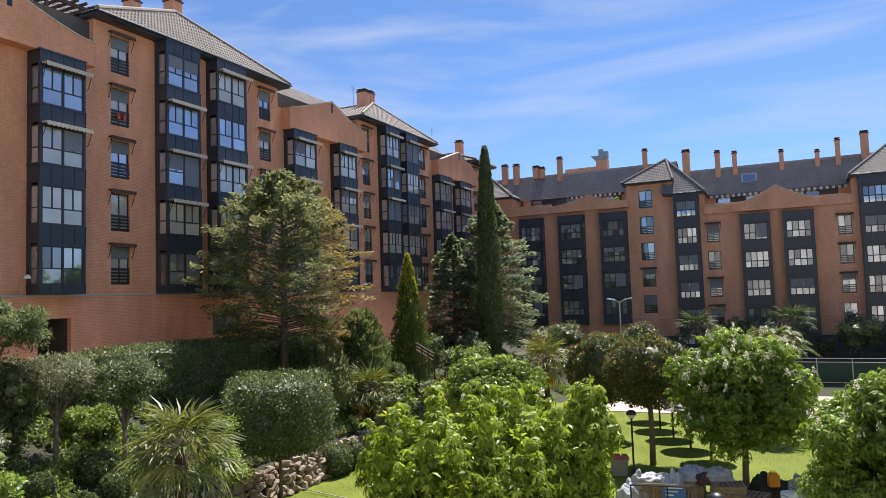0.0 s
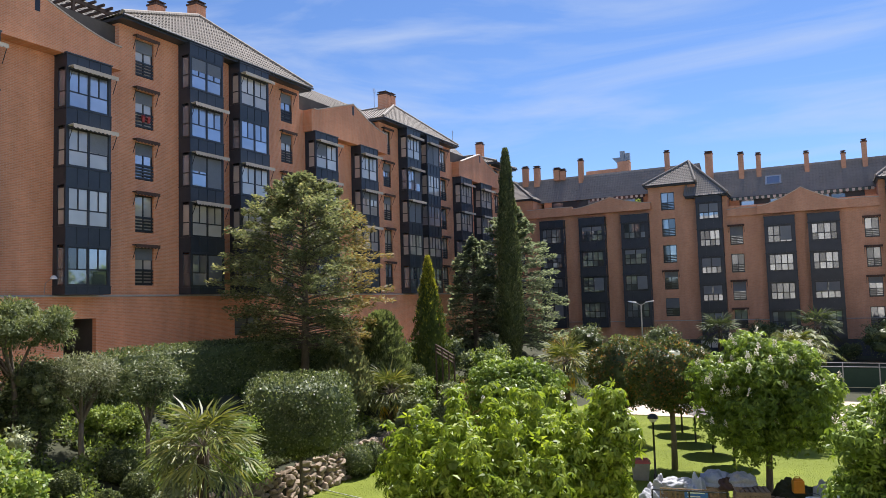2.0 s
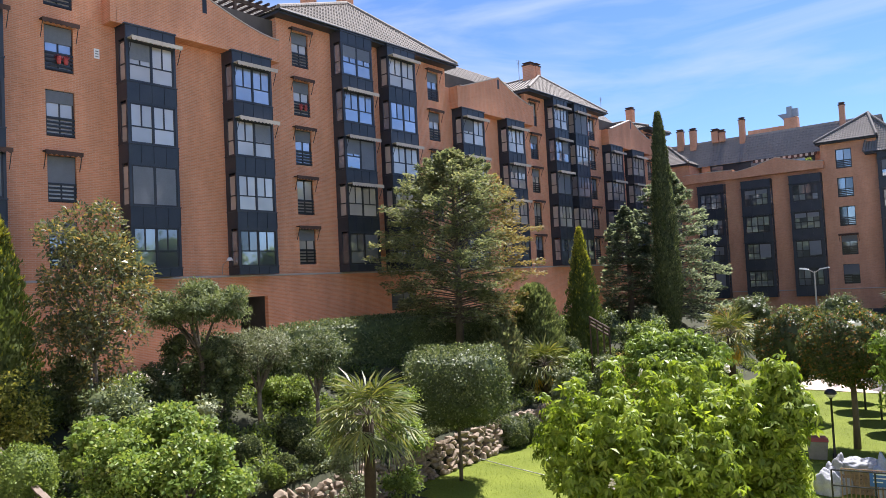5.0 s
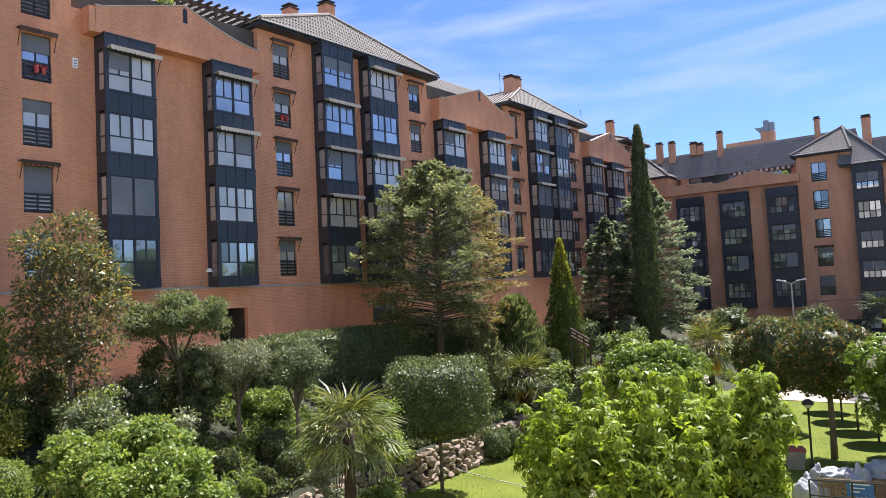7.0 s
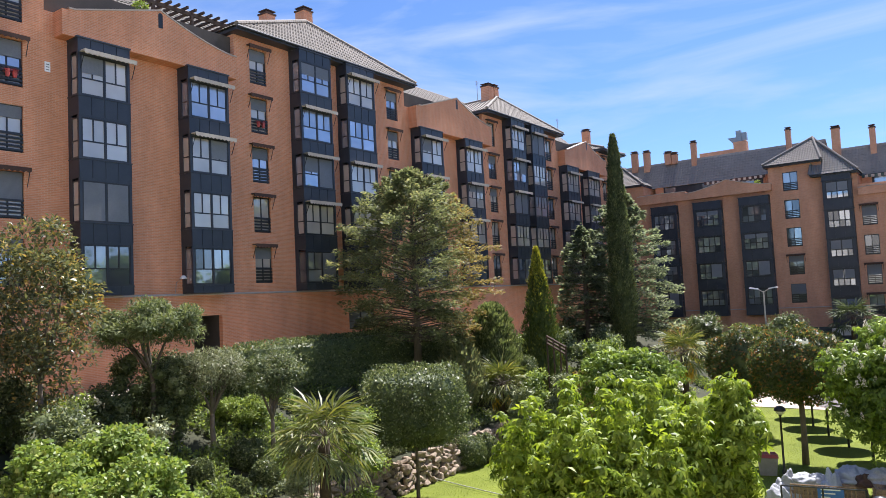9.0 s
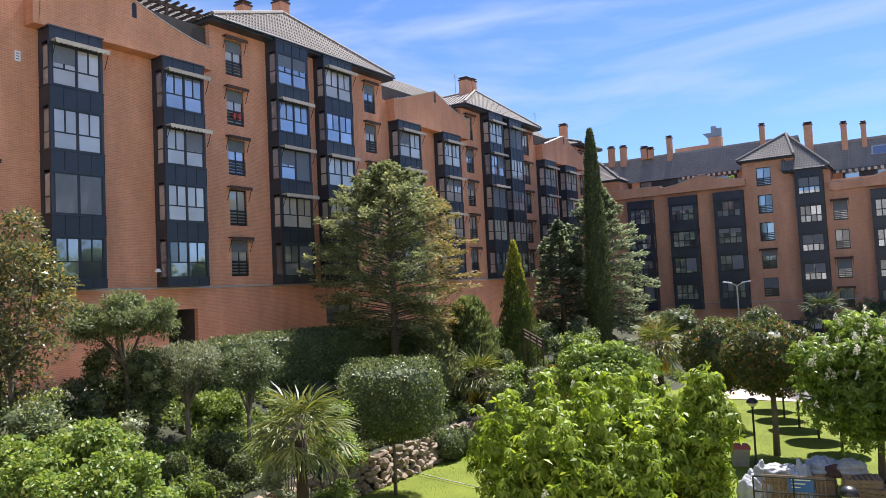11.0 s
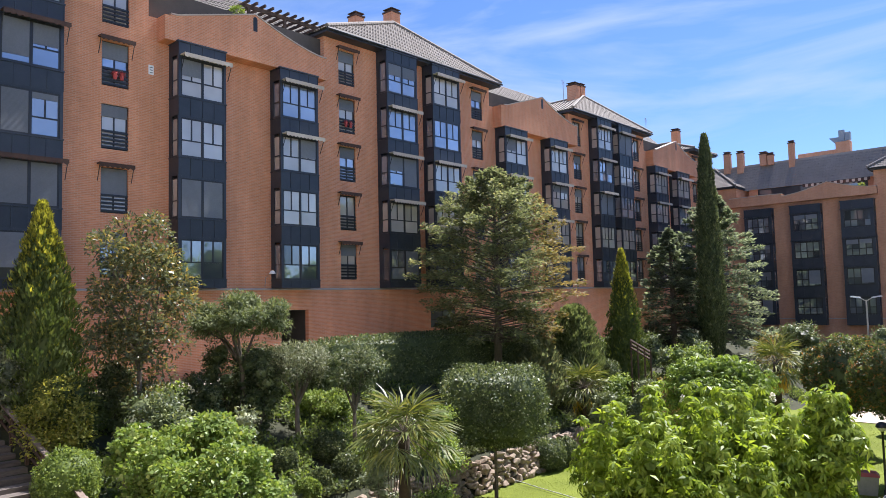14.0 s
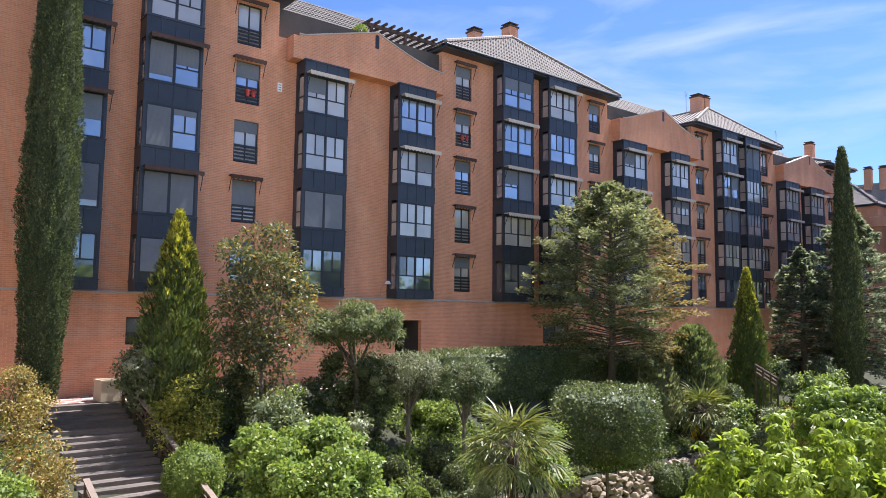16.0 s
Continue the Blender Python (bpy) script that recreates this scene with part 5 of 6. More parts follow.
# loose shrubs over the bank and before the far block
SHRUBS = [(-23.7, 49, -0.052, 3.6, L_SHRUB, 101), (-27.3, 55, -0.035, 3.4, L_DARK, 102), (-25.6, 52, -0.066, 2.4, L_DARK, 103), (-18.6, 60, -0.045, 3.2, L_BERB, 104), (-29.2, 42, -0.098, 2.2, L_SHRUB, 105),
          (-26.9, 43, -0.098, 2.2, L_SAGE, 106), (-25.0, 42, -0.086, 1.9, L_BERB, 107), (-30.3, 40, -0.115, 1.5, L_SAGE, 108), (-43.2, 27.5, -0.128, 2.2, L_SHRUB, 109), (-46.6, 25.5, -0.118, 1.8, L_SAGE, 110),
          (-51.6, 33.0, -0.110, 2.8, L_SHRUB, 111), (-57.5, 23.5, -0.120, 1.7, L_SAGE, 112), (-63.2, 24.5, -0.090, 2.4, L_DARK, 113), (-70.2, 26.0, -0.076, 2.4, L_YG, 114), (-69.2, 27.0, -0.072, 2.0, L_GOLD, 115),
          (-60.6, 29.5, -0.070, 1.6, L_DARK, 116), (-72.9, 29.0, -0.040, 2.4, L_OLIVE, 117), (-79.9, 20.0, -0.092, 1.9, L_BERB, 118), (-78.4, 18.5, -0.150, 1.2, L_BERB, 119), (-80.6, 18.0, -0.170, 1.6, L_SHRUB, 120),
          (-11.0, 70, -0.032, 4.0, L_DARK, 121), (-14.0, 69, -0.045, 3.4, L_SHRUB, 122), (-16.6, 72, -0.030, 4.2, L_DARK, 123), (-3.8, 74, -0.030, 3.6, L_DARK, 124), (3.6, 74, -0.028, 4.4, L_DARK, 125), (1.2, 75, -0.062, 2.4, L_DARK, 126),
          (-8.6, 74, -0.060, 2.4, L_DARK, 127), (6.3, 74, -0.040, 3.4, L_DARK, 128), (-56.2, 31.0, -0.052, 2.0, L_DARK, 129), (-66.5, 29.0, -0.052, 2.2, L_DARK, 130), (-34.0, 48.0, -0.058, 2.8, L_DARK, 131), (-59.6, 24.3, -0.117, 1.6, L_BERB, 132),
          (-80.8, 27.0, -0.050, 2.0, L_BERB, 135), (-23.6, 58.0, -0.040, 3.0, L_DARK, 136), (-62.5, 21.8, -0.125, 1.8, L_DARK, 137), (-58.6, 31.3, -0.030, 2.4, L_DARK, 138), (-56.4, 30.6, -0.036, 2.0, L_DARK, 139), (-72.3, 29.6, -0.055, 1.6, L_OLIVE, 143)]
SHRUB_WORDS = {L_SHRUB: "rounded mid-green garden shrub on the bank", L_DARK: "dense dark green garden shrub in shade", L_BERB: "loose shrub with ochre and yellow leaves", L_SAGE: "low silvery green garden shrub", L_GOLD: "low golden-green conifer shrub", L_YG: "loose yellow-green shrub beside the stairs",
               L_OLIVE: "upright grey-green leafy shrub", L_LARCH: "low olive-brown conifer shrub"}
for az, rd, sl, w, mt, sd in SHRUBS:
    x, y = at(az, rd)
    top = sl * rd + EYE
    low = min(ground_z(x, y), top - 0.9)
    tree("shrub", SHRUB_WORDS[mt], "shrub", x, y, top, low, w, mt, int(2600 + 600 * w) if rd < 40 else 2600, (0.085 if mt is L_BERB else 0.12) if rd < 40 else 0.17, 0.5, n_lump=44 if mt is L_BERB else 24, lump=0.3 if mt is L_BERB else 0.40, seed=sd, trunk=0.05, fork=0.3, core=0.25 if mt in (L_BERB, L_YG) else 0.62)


# ---- ground cover and grass ----
def scatter(name, label, mat, n, seed, inside, leaf, aspect, up, lift=0.0, cat="plants"):
    """Loose leaves or blades standing on the ground, as one mass."""
    r = np.random.default_rng(seed)
    P = []
    while len(P) < n:
        x, y = inside(r)
        if x is not None:
            P.append((x, y, ground_z(x, y) + lift * r.random()))
    P = np.array(P)
    a = unit(r.normal(size=(n, 3)) * np.array([1, 1, 0.5]) + np.array([0, 0, up]))
    m = unit(np.cross(a, r.normal(size=(n, 3))))
    L = leaf * r.uniform(0.6, 1.4, n)
    return solid(name, quads_mesh(name, kites(P, a, m, L, L * aspect), mat), None, label, cat, kind="stuff")


def on_bank(r):
    y = r.uniform(2, 62)
    x = r.uniform(-29.4, edge_x(y) - 0.4)
    if 5.0 < y < 8.7 or noise.noise((x * 0.45, y * 0.45, 7.0)) < -0.05:
        return None, None
    return x, y


def on_lawn(r):
    y = r.uniform(22, 54)
    x = r.uniform(lawn_x(y) + 0.35, 4.0)
    if 25 < y < 33.5 and x > -9:
        return None, None
    return x, y


scatter("ground_cover", "low leafy ground cover over the planted bank", L_SHRUB, 45000, 301, on_bank, 0.17, 0.5, 0.7, 0.35)
scatter("ground_cover", "dark ivy ground cover over the planted bank", L_DARK, 45000, 302, on_bank, 0.17, 0.6, 0.5, 0.3)
scatter("lawn_grass", "short mown green lawn grass", L_GRASS, 90000, 303, on_lawn, 0.07, 0.14, 1.2, 0.0, "grass")


def wall_top(r):
    y = r.uniform(14, 40)
    return edge_x(y) - 0.45 - abs(r.normal()) * 0.35, y


scatter("trailing_cover", "silvery trailing plants along the top of the rock wall", L_SAGE, 24000, 304, wall_top, 0.13, 0.5, 0.4, 0.28)

# ---- rock wall ----
STONE = mottled("brown_grey_fieldstone", (0.15, 0.112, 0.080), (0.42, 0.33, 0.24), 2.5, 0.9, 0, 18, 0.4)
rock_wall = thing("rock_wall", "low dry wall of rounded brown and grey boulders", "wall")
stones = []
for i in range(14):                                        # angular fieldstones: a cut block with knocked-off corners
    rs = random.Random(900 + i)
    bm = bmesh.new()
    for _ in range(16):
        d = Vector((rs.gauss(0, 1), rs.gauss(0, 1), rs.gauss(0, 1))).normalized()
        top = max(abs(d.x), abs(d.y), abs(d.z))
        bm.verts.new(d * (0.5 * (0.62 + 0.38 / top) * rs.uniform(0.86, 1.08)))
    hull = bmesh.ops.convex_hull(bm, input=bm.verts[:])
    bmesh.ops.delete(bm, geom=list({v for v in hull["geom_interior"] if isinstance(v, bmesh.types.BMVert)}), context="VERTS")
    bmesh.ops.bevel(bm, geom=bm.edges[:], offset=0.035, segments=1, affect="EDGES")
    me = bpy.data.meshes.new("stone")
    bm.to_mesh(me)
    bm.free()
    me.materials.append(STONE)
    stones.append(me)
r = random.Random(8)
y = 13.0
while y < 39:
    z, k = 0.02, 0
    step = r.uniform(0.26, 0.46)
    tall = 1.3 * smooth01((y - 11) / 4) * (1 - smooth01((y - 38) / 5))
    while z < tall:
        w, h = step * r.uniform(0.95, 1.35), r.uniform(0.15, 0.34)
        yy = y + r.uniform(-0.2, 0.2)
        ob = part("stone", r.choice(stones), None, rock_wall)
        ob.matrix_basis = pose(edge_x(yy) + 0.42 - 0.26 * z + r.uniform(-0.09, 0.06), yy, z + h * 0.35, r.uniform(-18, 18), r.uniform(-18, 18), r.uniform(-25, 25) + 180 * r.randint(0, 1)) @ Matrix.Diagonal((w * 0.95, w * 1.12, h * 1.25, 1))
        z += h * 0.84
    y += step * 0.92

# ---- wooden stairs up to the terrace ----
WOOD = mottled("weathered_brown_sleeper", (0.065, 0.054, 0.046), (0.175, 0.148, 0.128), 1.5, 0.85, 0, 14, 0.4, stretch=(6, 0.6, 6))
RAIL = mottled("brown_stained_rail", (0.055, 0.032, 0.022), (0.11, 0.068, 0.048), 2, 0.7, 0, 20, 0.2, stretch=(1, 6, 6))
RAILTOP = mottled("greyed_rail_board", (0.16, 0.12, 0.09), (0.26, 0.20, 0.16), 2, 0.8, 0, 20, 0.2)
stairs = thing("garden_stairs", "wide stairs of weathered brown timber sleepers with a rail", "stairs")


def stair_z(x):
    return 5.1 - 0.30 * (x + 29.5)


for i in range(22):
    x0 = -29.5 + 0.5 * i
    z = 5.12 - 0.15 * i
    jit = 0.03 * math.sin(i * 2.3)
    for j, (a, b) in enumerate(((0.0, 0.225), (0.255, 0.485))):
        g = Geo()
        g.box(x0 + a, x0 + b, 5.45 + jit, 8.1 + jit * 0.5, z - 0.20, z + 0.006 * j - 0.012 * (i % 3))
        part("sleeper", g, WOOD, stairs)
for side, y0 in (("near", 8.2), ("far", 5.3)):
    for i in range(0 if side == "near" else 5, 8):
        x0 = -29.4 + 1.45 * i
        g = Geo()
        g.box(x0, x0 + 0.10, y0, y0 + 0.10, stair_z(x0) - 0.3, stair_z(x0) + 0.95)
        post = part("rail_post", g, RAIL, stairs)
        if i < 7:
            x1 = x0 + 1.45
            for h, th, wide, mt in ((0.98, 0.05, 0.17, RAILTOP), (0.66, 0.11, 0.04, RAIL), (0.33, 0.11, 0.04, RAIL)):
                g = Geo()
                za, zb = stair_z(x0) + h, stair_z(x1) + h - 0.03 * (i % 2)
                ya, yb = y0 + 0.05 - wide / 2, y0 + 0.05 + wide / 2
                g.v += [(x0, ya, za), (x1, ya, zb), (x1, yb, zb), (x0, yb, za), (x0, ya, za + th), (x1, ya, zb + th), (x1, yb, zb + th), (x0, yb, za + th)]
                g.f += [(0, 3, 2, 1), (4, 5, 6, 7), (0, 1, 5, 4), (1, 2, 6, 5), (2, 3, 7, 6), (3, 0, 4, 7)]
                part("rail", g, mt, stairs)
# terrace paving: small squares of two tones
TERRA = mottled("red_paving_tile", (0.24, 0.11, 0.08), (0.34, 0.17, 0.13), 2, 0.8, 0, 15)
TERRA2 = mottled("pale_paving_tile", (0.40, 0.32, 0.27), (0.50, 0.42, 0.36), 2, 0.8, 0, 15)
terrace = tagged(new("pavement"), "terrace paved in red and pale tiles below the wall", "pavement", kind="structure")
tiles = []
for m in (TERRA, TERRA2):
    g = Geo()
    g.box(-0.195, 0.195, -0.195, 0.195, 0.0, 0.04)
    tiles.append(g.mesh("tile", m))
for i in range(6):
    for j in range(26):
        ob = part("tile", tiles[(i + j) % 2], None, terrace)
        ob.matrix_basis = pose(-31.75 + 0.4 * i, 2.2 + 0.4 * j, 5.102)
PLANTER = mottled("cream_concrete_planter", (0.45, 0.37, 0.27), (0.58, 0.49, 0.37), 2, 0.85, 0, 20)
pl = thing("planter", "square cream concrete planter beside the stairs", "planter", pose(-29.85, 7.85, 5.142, 0, 0, 4))
g = Geo()
g.box(-0.42, 0.42, -0.42, 0.42, 0, 0.74)
part("body", g, PLANTER, pl)
g = Geo()
g.box(-0.45, 0.45, -0.45, -0.37, 0.742, 0.80), g.box(-0.45, 0.45, 0.37, 0.45, 0.742, 0.80), g.box(-0.45, -0.37, -0.37, 0.37, 0.742, 0.80), g.box(0.37, 0.45, -0.37, 0.37, 0.742, 0.80)
part("rim", g, PLANTER, pl)

# far stairs between the shrubs: two rails
far_stairs = thing("garden_rail", "brown timber rails of stairs between shrubs", "railing")
for k, (h, off) in enumerate(((0.0, 0.0), (0.45, 0.0), (0.15, 1.2))):
    g = Geo()
    p0, p1 = at(-28.1, 47.5 + off), at(-26.7, 46.0 + off)
    g.tube([(*p0, -0.067 * 47.5 + EYE + h), (*p1, -0.083 * 46 + EYE + h)], 0.07, 6)
    part("rail", g, RAIL, far_stairs)
for t in (0.0, 0.35, 0.7, 1.0):
    p0, p1 = at(-28.1, 47.5), at(-26.7, 46.0)
    q = [p0[i] + (p1[i] - p0[i]) * t for i in range(2)]
    zt = (-0.067 * 47.5) * (1 - t) + (-0.083 * 46) * t + EYE + 0.5
    g = Geo()
    g.tube([(*q, ground_z(*q) - 0.1), (*q, zt)], 0.06, 6)
    part("post", g, RAIL, far_stairs)

# ---- lawn furniture ----
BLACK = mottled("black_painted_steel", (0.010, 0.010, 0.012), (0.022, 0.022, 0.024), 4, 0.4, 0, 30, 0.0)
THATCH = mottled("grey_thatch", (0.15, 0.13, 0.12), (0.30, 0.27, 0.25), 3, 0.95, 0, 30, 0.6, stretch=(8, 8, 1))
GLOBE = mottled("pale_lamp_globe", (0.45, 0.45, 0.44), (0.60, 0.60, 0.58), 4, 0.3)


def garden_lamp(az, rd, h=3.02):
    x, y = at(az, rd)
    ob = thing("garden_lamp", "black garden lamp post with domed cap and pale globe", "lamp", pose(x, y, ground_z(x, y)), "garden lamps")
    g = Geo()
    g.lathe([(0.09, -0.1), (0.09, 0.25), (0.05, 0.3), (0.045, h - 0.42), (0.07, h - 0.40), (0.07, h - 0.36)], sides=10)
    part("post", g, BLACK, ob, smooth=True)
    g = Geo()
    g.lathe([(0.06, h - 0.36), (0.16, h - 0.30), (0.21, h - 0.18), (0.20, h - 0.16)], sides=14)
    part("globe", g, GLOBE, ob, smooth=True)
    g = Geo()
    g.lathe([(0.25, h - 0.19), (0.25, h - 0.15), (0.21, h - 0.05), (0.11, h + 0.02), (0.0, h + 0.04)], sides=14)
    part("cap", g, BLACK, ob, smooth=True)


garden_lamp(-11.9, 35.9)
garden_lamp(-6.2, 21.6, 2.98)


def parasol(x, y):
    ob = thing("parasol", "thatched parasol on a thin dark post on the lawn", "parasol", pose(x, y, ground_z(x, y)), "thatched parasols")
    g = Geo()
    g.lathe([(0.06, -0.1), (0.055, 2.3)], sides=8)
    part("post", g, BLACK, ob)
    g = Geo()
    rr = random.Random(int(x * 10))
    n = 28
    for lvl, (r0, r1, z0, z1) in enumerate(((0.05, 0.55, 2.62, 2.46), (0.45, 0.95, 2.47, 2.30), (0.85, 1.32, 2.31, 2.10))):
        for k in range(n):
            a, b = 2 * math.pi * k / n, 2 * math.pi * (k + 1) / n
            q = r1 + rr.uniform(-0.05, 0.05)
            g.face((r0 * math.cos(a), r0 * math.sin(a), z0), (q * math.cos(a), q * math.sin(a), z1 + rr.uniform(-0.03, 0.03)), (q * math.cos(b), q * math.sin(b), z1), (r0 * math.cos(b), r0 * math.sin(b), z0))
    part("thatch", g, THATCH, ob)
    g = Geo()
    g.lathe([(0.0, 2.22), (1.15, 2.10), (1.15, 2.07), (0.0, 2.18)], sides=18)
    part("frame", g, BLACK, ob)


for x, y in ((-9.3, 50.4), (-8.25, 47.5), (-7.05, 44.8), (-5.75, 42.1), (-4.4, 39.3)):
    parasol(x, y)
SAND = mottled("pale_sand", (0.45, 0.36, 0.28), (0.58, 0.48, 0.39), 0.8, 0.95, 0, 20, 0.3)
g = Geo()
for i in range(24):
    for j in range(9):
        x0, y0 = -16.5 + i, 53.6 + j
        g.face(*[(a, b, ground_z(a, b) + 0.04) for a, b in ((x0, y0), (x0 + 1, y0), (x0 + 1, y0 + 1), (x0, y0 + 1))])
solid("path", g, SAND, "pale sandy playground beyond the lawn", "path", kind="structure")
swing = thing("swing_frame", "thin grey steel play frame on sand", "play equipment", pose(-11.3, 56.5, 0.08))
for x0 in (0.0, 2.4):
    for s in (-0.7, 0.7):
        g = Geo()
        g.tube([(x0, s, -0.1), (x0, 0, 2.2)], 0.04, 6)
        part("leg", g, PIPE, swing)
g = Geo()
g.tube([(-0.1, 0, 2.2), (2.5, 0, 2.2)], 0.045, 6)
part("crossbar", g, PIPE, swing)
# street lamp with two arms
x, y = at(-12.35, 70)
sl = thing("street_lamp", "pale grey street lamp with two flat heads", "lamp", pose(x, y, ground_z(x, y)))
zt = EYE - 0.0105 * 70 - ground_z(x, y)
g = Geo()
g.tube([(0, 0, -0.2), (0, 0, zt)], [0.09, 0.06], 8)
part("pole", g, PIPE, sl)
for s in (-1, 1):
    g = Geo()
    g.tube([(0, 0, zt - 0.1), (s * 0.45, 0, zt + 0.18)], 0.04, 6)
    arm = part("arm", g, PIPE, sl)
    g = Geo()
    g.v += [(s * a, b, zt + c) for a, b, c in ((0.4, -0.14, 0.14), (1.2, -0.12, 0.26), (1.2, 0.12, 0.26), (0.4, 0.14, 0.14), (0.45, -0.1, 0.26), (1.1, -0.08, 0.36), (1.1, 0.08, 0.36), (0.45, 0.1, 0.26))]
    g.f += [(0, 3, 2, 1), (4, 5, 6, 7), (0, 1, 5, 4), (1, 2, 6, 5), (2, 3, 7, 6), (3, 0, 4, 7)]
    part("lamp_head", g, WHITE, arm)
# sports court screen
SCREEN = mottled("dark_green_screen", (0.012, 0.035, 0.022), (0.022, 0.055, 0.035), 1.2, 0.8, 0, 20)
fence = thing("court_fence", "dark green screened court fence with pale rails", "fence", pose(-1.5, 66, ground_z(0, 66)))
for i in range(9):
    g = Geo()
    g.tube([(2.5 * i, 0, -0.3), (2.5 * i, 0, 1.95)], 0.04, 6)
    part("post", g, PIPE, fence)
    if i < 8:
        g = Geo()
        g.box(2.5 * i + 0.05, 2.5 * i + 2.45, -0.01, 0.01, 0.05, 1.55)
        part("screen", g, SCREEN, fence)
for h in (1.62, 1.92):
    g = Geo()
    g.tube([(0, 0, h), (20, 0, h)], 0.028, 6)
    part("rail", g, PIPE, fence)
# rope on the lawn
g = Geo()
g.tube([(-22.0, 28.0, 0.12), (-19.5, 27.45, 0.07), (-16.5, 26.75, 0.07), (-13.0, 25.9, 0.07)], 0.022, 5)
solid("rope", g, WHITE, "thin white rope lying across the lawn", "rope")

# ---- building materials on the lawn ----
TARP = mottled("white_woven_sack", (0.24, 0.25, 0.27), (0.46, 0.47, 0.49), 2.5, 0.7, 0, 18, 0.3)
TARP_B = mottled("bluish_plastic_sheet", (0.26, 0.31, 0.40), (0.46, 0.50, 0.58), 2.5, 0.5, 0, 18, 0.3)
PALLET = mottled("dry_pallet_wood", (0.17, 0.115, 0.075), (0.33, 0.25, 0.18), 3, 0.9, 0, 20, 0.3)
RUST = mottled("rusty_tan_steel", (0.20, 0.125, 0.07), (0.34, 0.23, 0.14), 4, 0.7, 0, 30, 0.2)
BLUE = mottled("blue_sign_board", (0.03, 0.12, 0.40), (0.05, 0.16, 0.48), 2, 0.5, 0, 20, 0.0)
ORANGE = mottled("orange_plastic", (0.50, 0.17, 0.012), (0.60, 0.22, 0.02), 3, 0.45, 0, 20, 0.0)
REDP = mottled("dull_red_plastic", (0.30, 0.055, 0.035), (0.40, 0.085, 0.05), 3, 0.5, 0, 20, 0.0)
GREYP = mottled("grey_plastic", (0.20, 0.20, 0.20), (0.30, 0.30, 0.30), 3, 0.6, 0, 20, 0.0)


def sack(name, label, az, rd, z, sx, sy, sz, mat, seed, turn=0):
    """A slumped, creased sack or sheet heap."""
    x, y = at(az, rd)
    g = Geo()
    n, m = 24, 46
    for i in range(n + 1):
        ph = math.pi * 0.5 * i / n
        for k in range(m):
            th = 2 * math.pi * k / m
            d = Vector((math.sin(ph) * math.cos(th), math.sin(ph) * math.sin(th), math.cos(ph)))
            q = 1 + 0.30 * noise.noise(d * 2.2 + Vector((seed, 0, 0))) + 0.13 * abs(noise.noise(d * 4 + Vector((0, seed, 0)))) - 0.09 * abs(noise.noise(d * 9 + Vector((0, 0, seed))))
            g.v.append((d.x * sx * q, d.y * sy * q, max(0, d.z * q) * sz))
    for i in range(n):
        for k in range(m):
            a, b = i * m + k, i * m + (k + 1) % m
            g.f.append((a, a + m, b + m, b))
    return solid(name, g, mat, label, "sack", pose(x, y, z, 0, 0, turn), smooth=True)


def pallet(az, rd, z, turn, tilt=0.0):
    x, y = at(az, rd)
    ob = thing("pallet", "worn wooden pallet in a stack on the lawn", "pallet", pose(x, y, z, tilt, 0, turn), "stacked pallets")
    for i in range(7):
        g = Geo()
        g.box(-0.6 + 0.182 * i, -0.6 + 0.182 * i + 0.11, -0.5, 0.5, 0.118, 0.14)
        part("board", g, PALLET, ob)
    for s in (-0.5, -0.05, 0.4):
        g = Geo()
        g.box(-0.6, 0.6, s, s + 0.1, 0.022, 0.116)
        part("bearer", g, PALLET, ob)
    for s in (-0.5, -0.05, 0.4):
        g = Geo()
        g.box(-0.6, 0.6, s, s + 0.1, 0.0, 0.02)
        part("base_board", g, PALLET, ob)


def barrier(az0, az1, rd):
    p, q = at(az0, rd), at(az1, rd)
    length = math.hypot(q[0] - p[0], q[1] - p[1])
    ob = thing("site_barrier", "tan steel crowd barrier with a blue sign", "barrier", pose(p[0], p[1], 0.02, 0, 0, math.degrees(math.atan2(q[1] - p[1], q[0] - p[0]))))
    n = 15
    for i in range(n + 1):
        g = Geo()
        g.tube([(length * i / n, 0, 0.18), (length * i / n, 0, 1.25)], 0.022, 6)
        part("bar", g, RUST, ob)
    for h in (0.18, 1.25):
        g = Geo()
        g.tube([(0, 0, h), (length, 0, h)], 0.028, 6)
        part("rail", g, RUST, ob)
    for u in (0.15, length - 0.15):
        g = Geo()
        g.tube([(u, -0.3, 0.02), (u, 0, 0.2), (u, 0.3, 0.02)], 0.025, 6)
        part("foot", g, RUST, ob)
    g = Geo()
    g.box(length * 0.42, length * 0.82, -0.055, -0.035, 0.72, 1.22)
    sg = part("sign_board", g, BLUE, ob, "blue sign with pale bars")
    for k in range(3):
        g = Geo()
        g.box(length * 0.47, length * (0.77 - 0.08 * k), -0.062, -0.056, 1.12 - 0.13 * k, 1.16 - 0.13 * k)
        part("bar_mark", g, WHITE, sg)


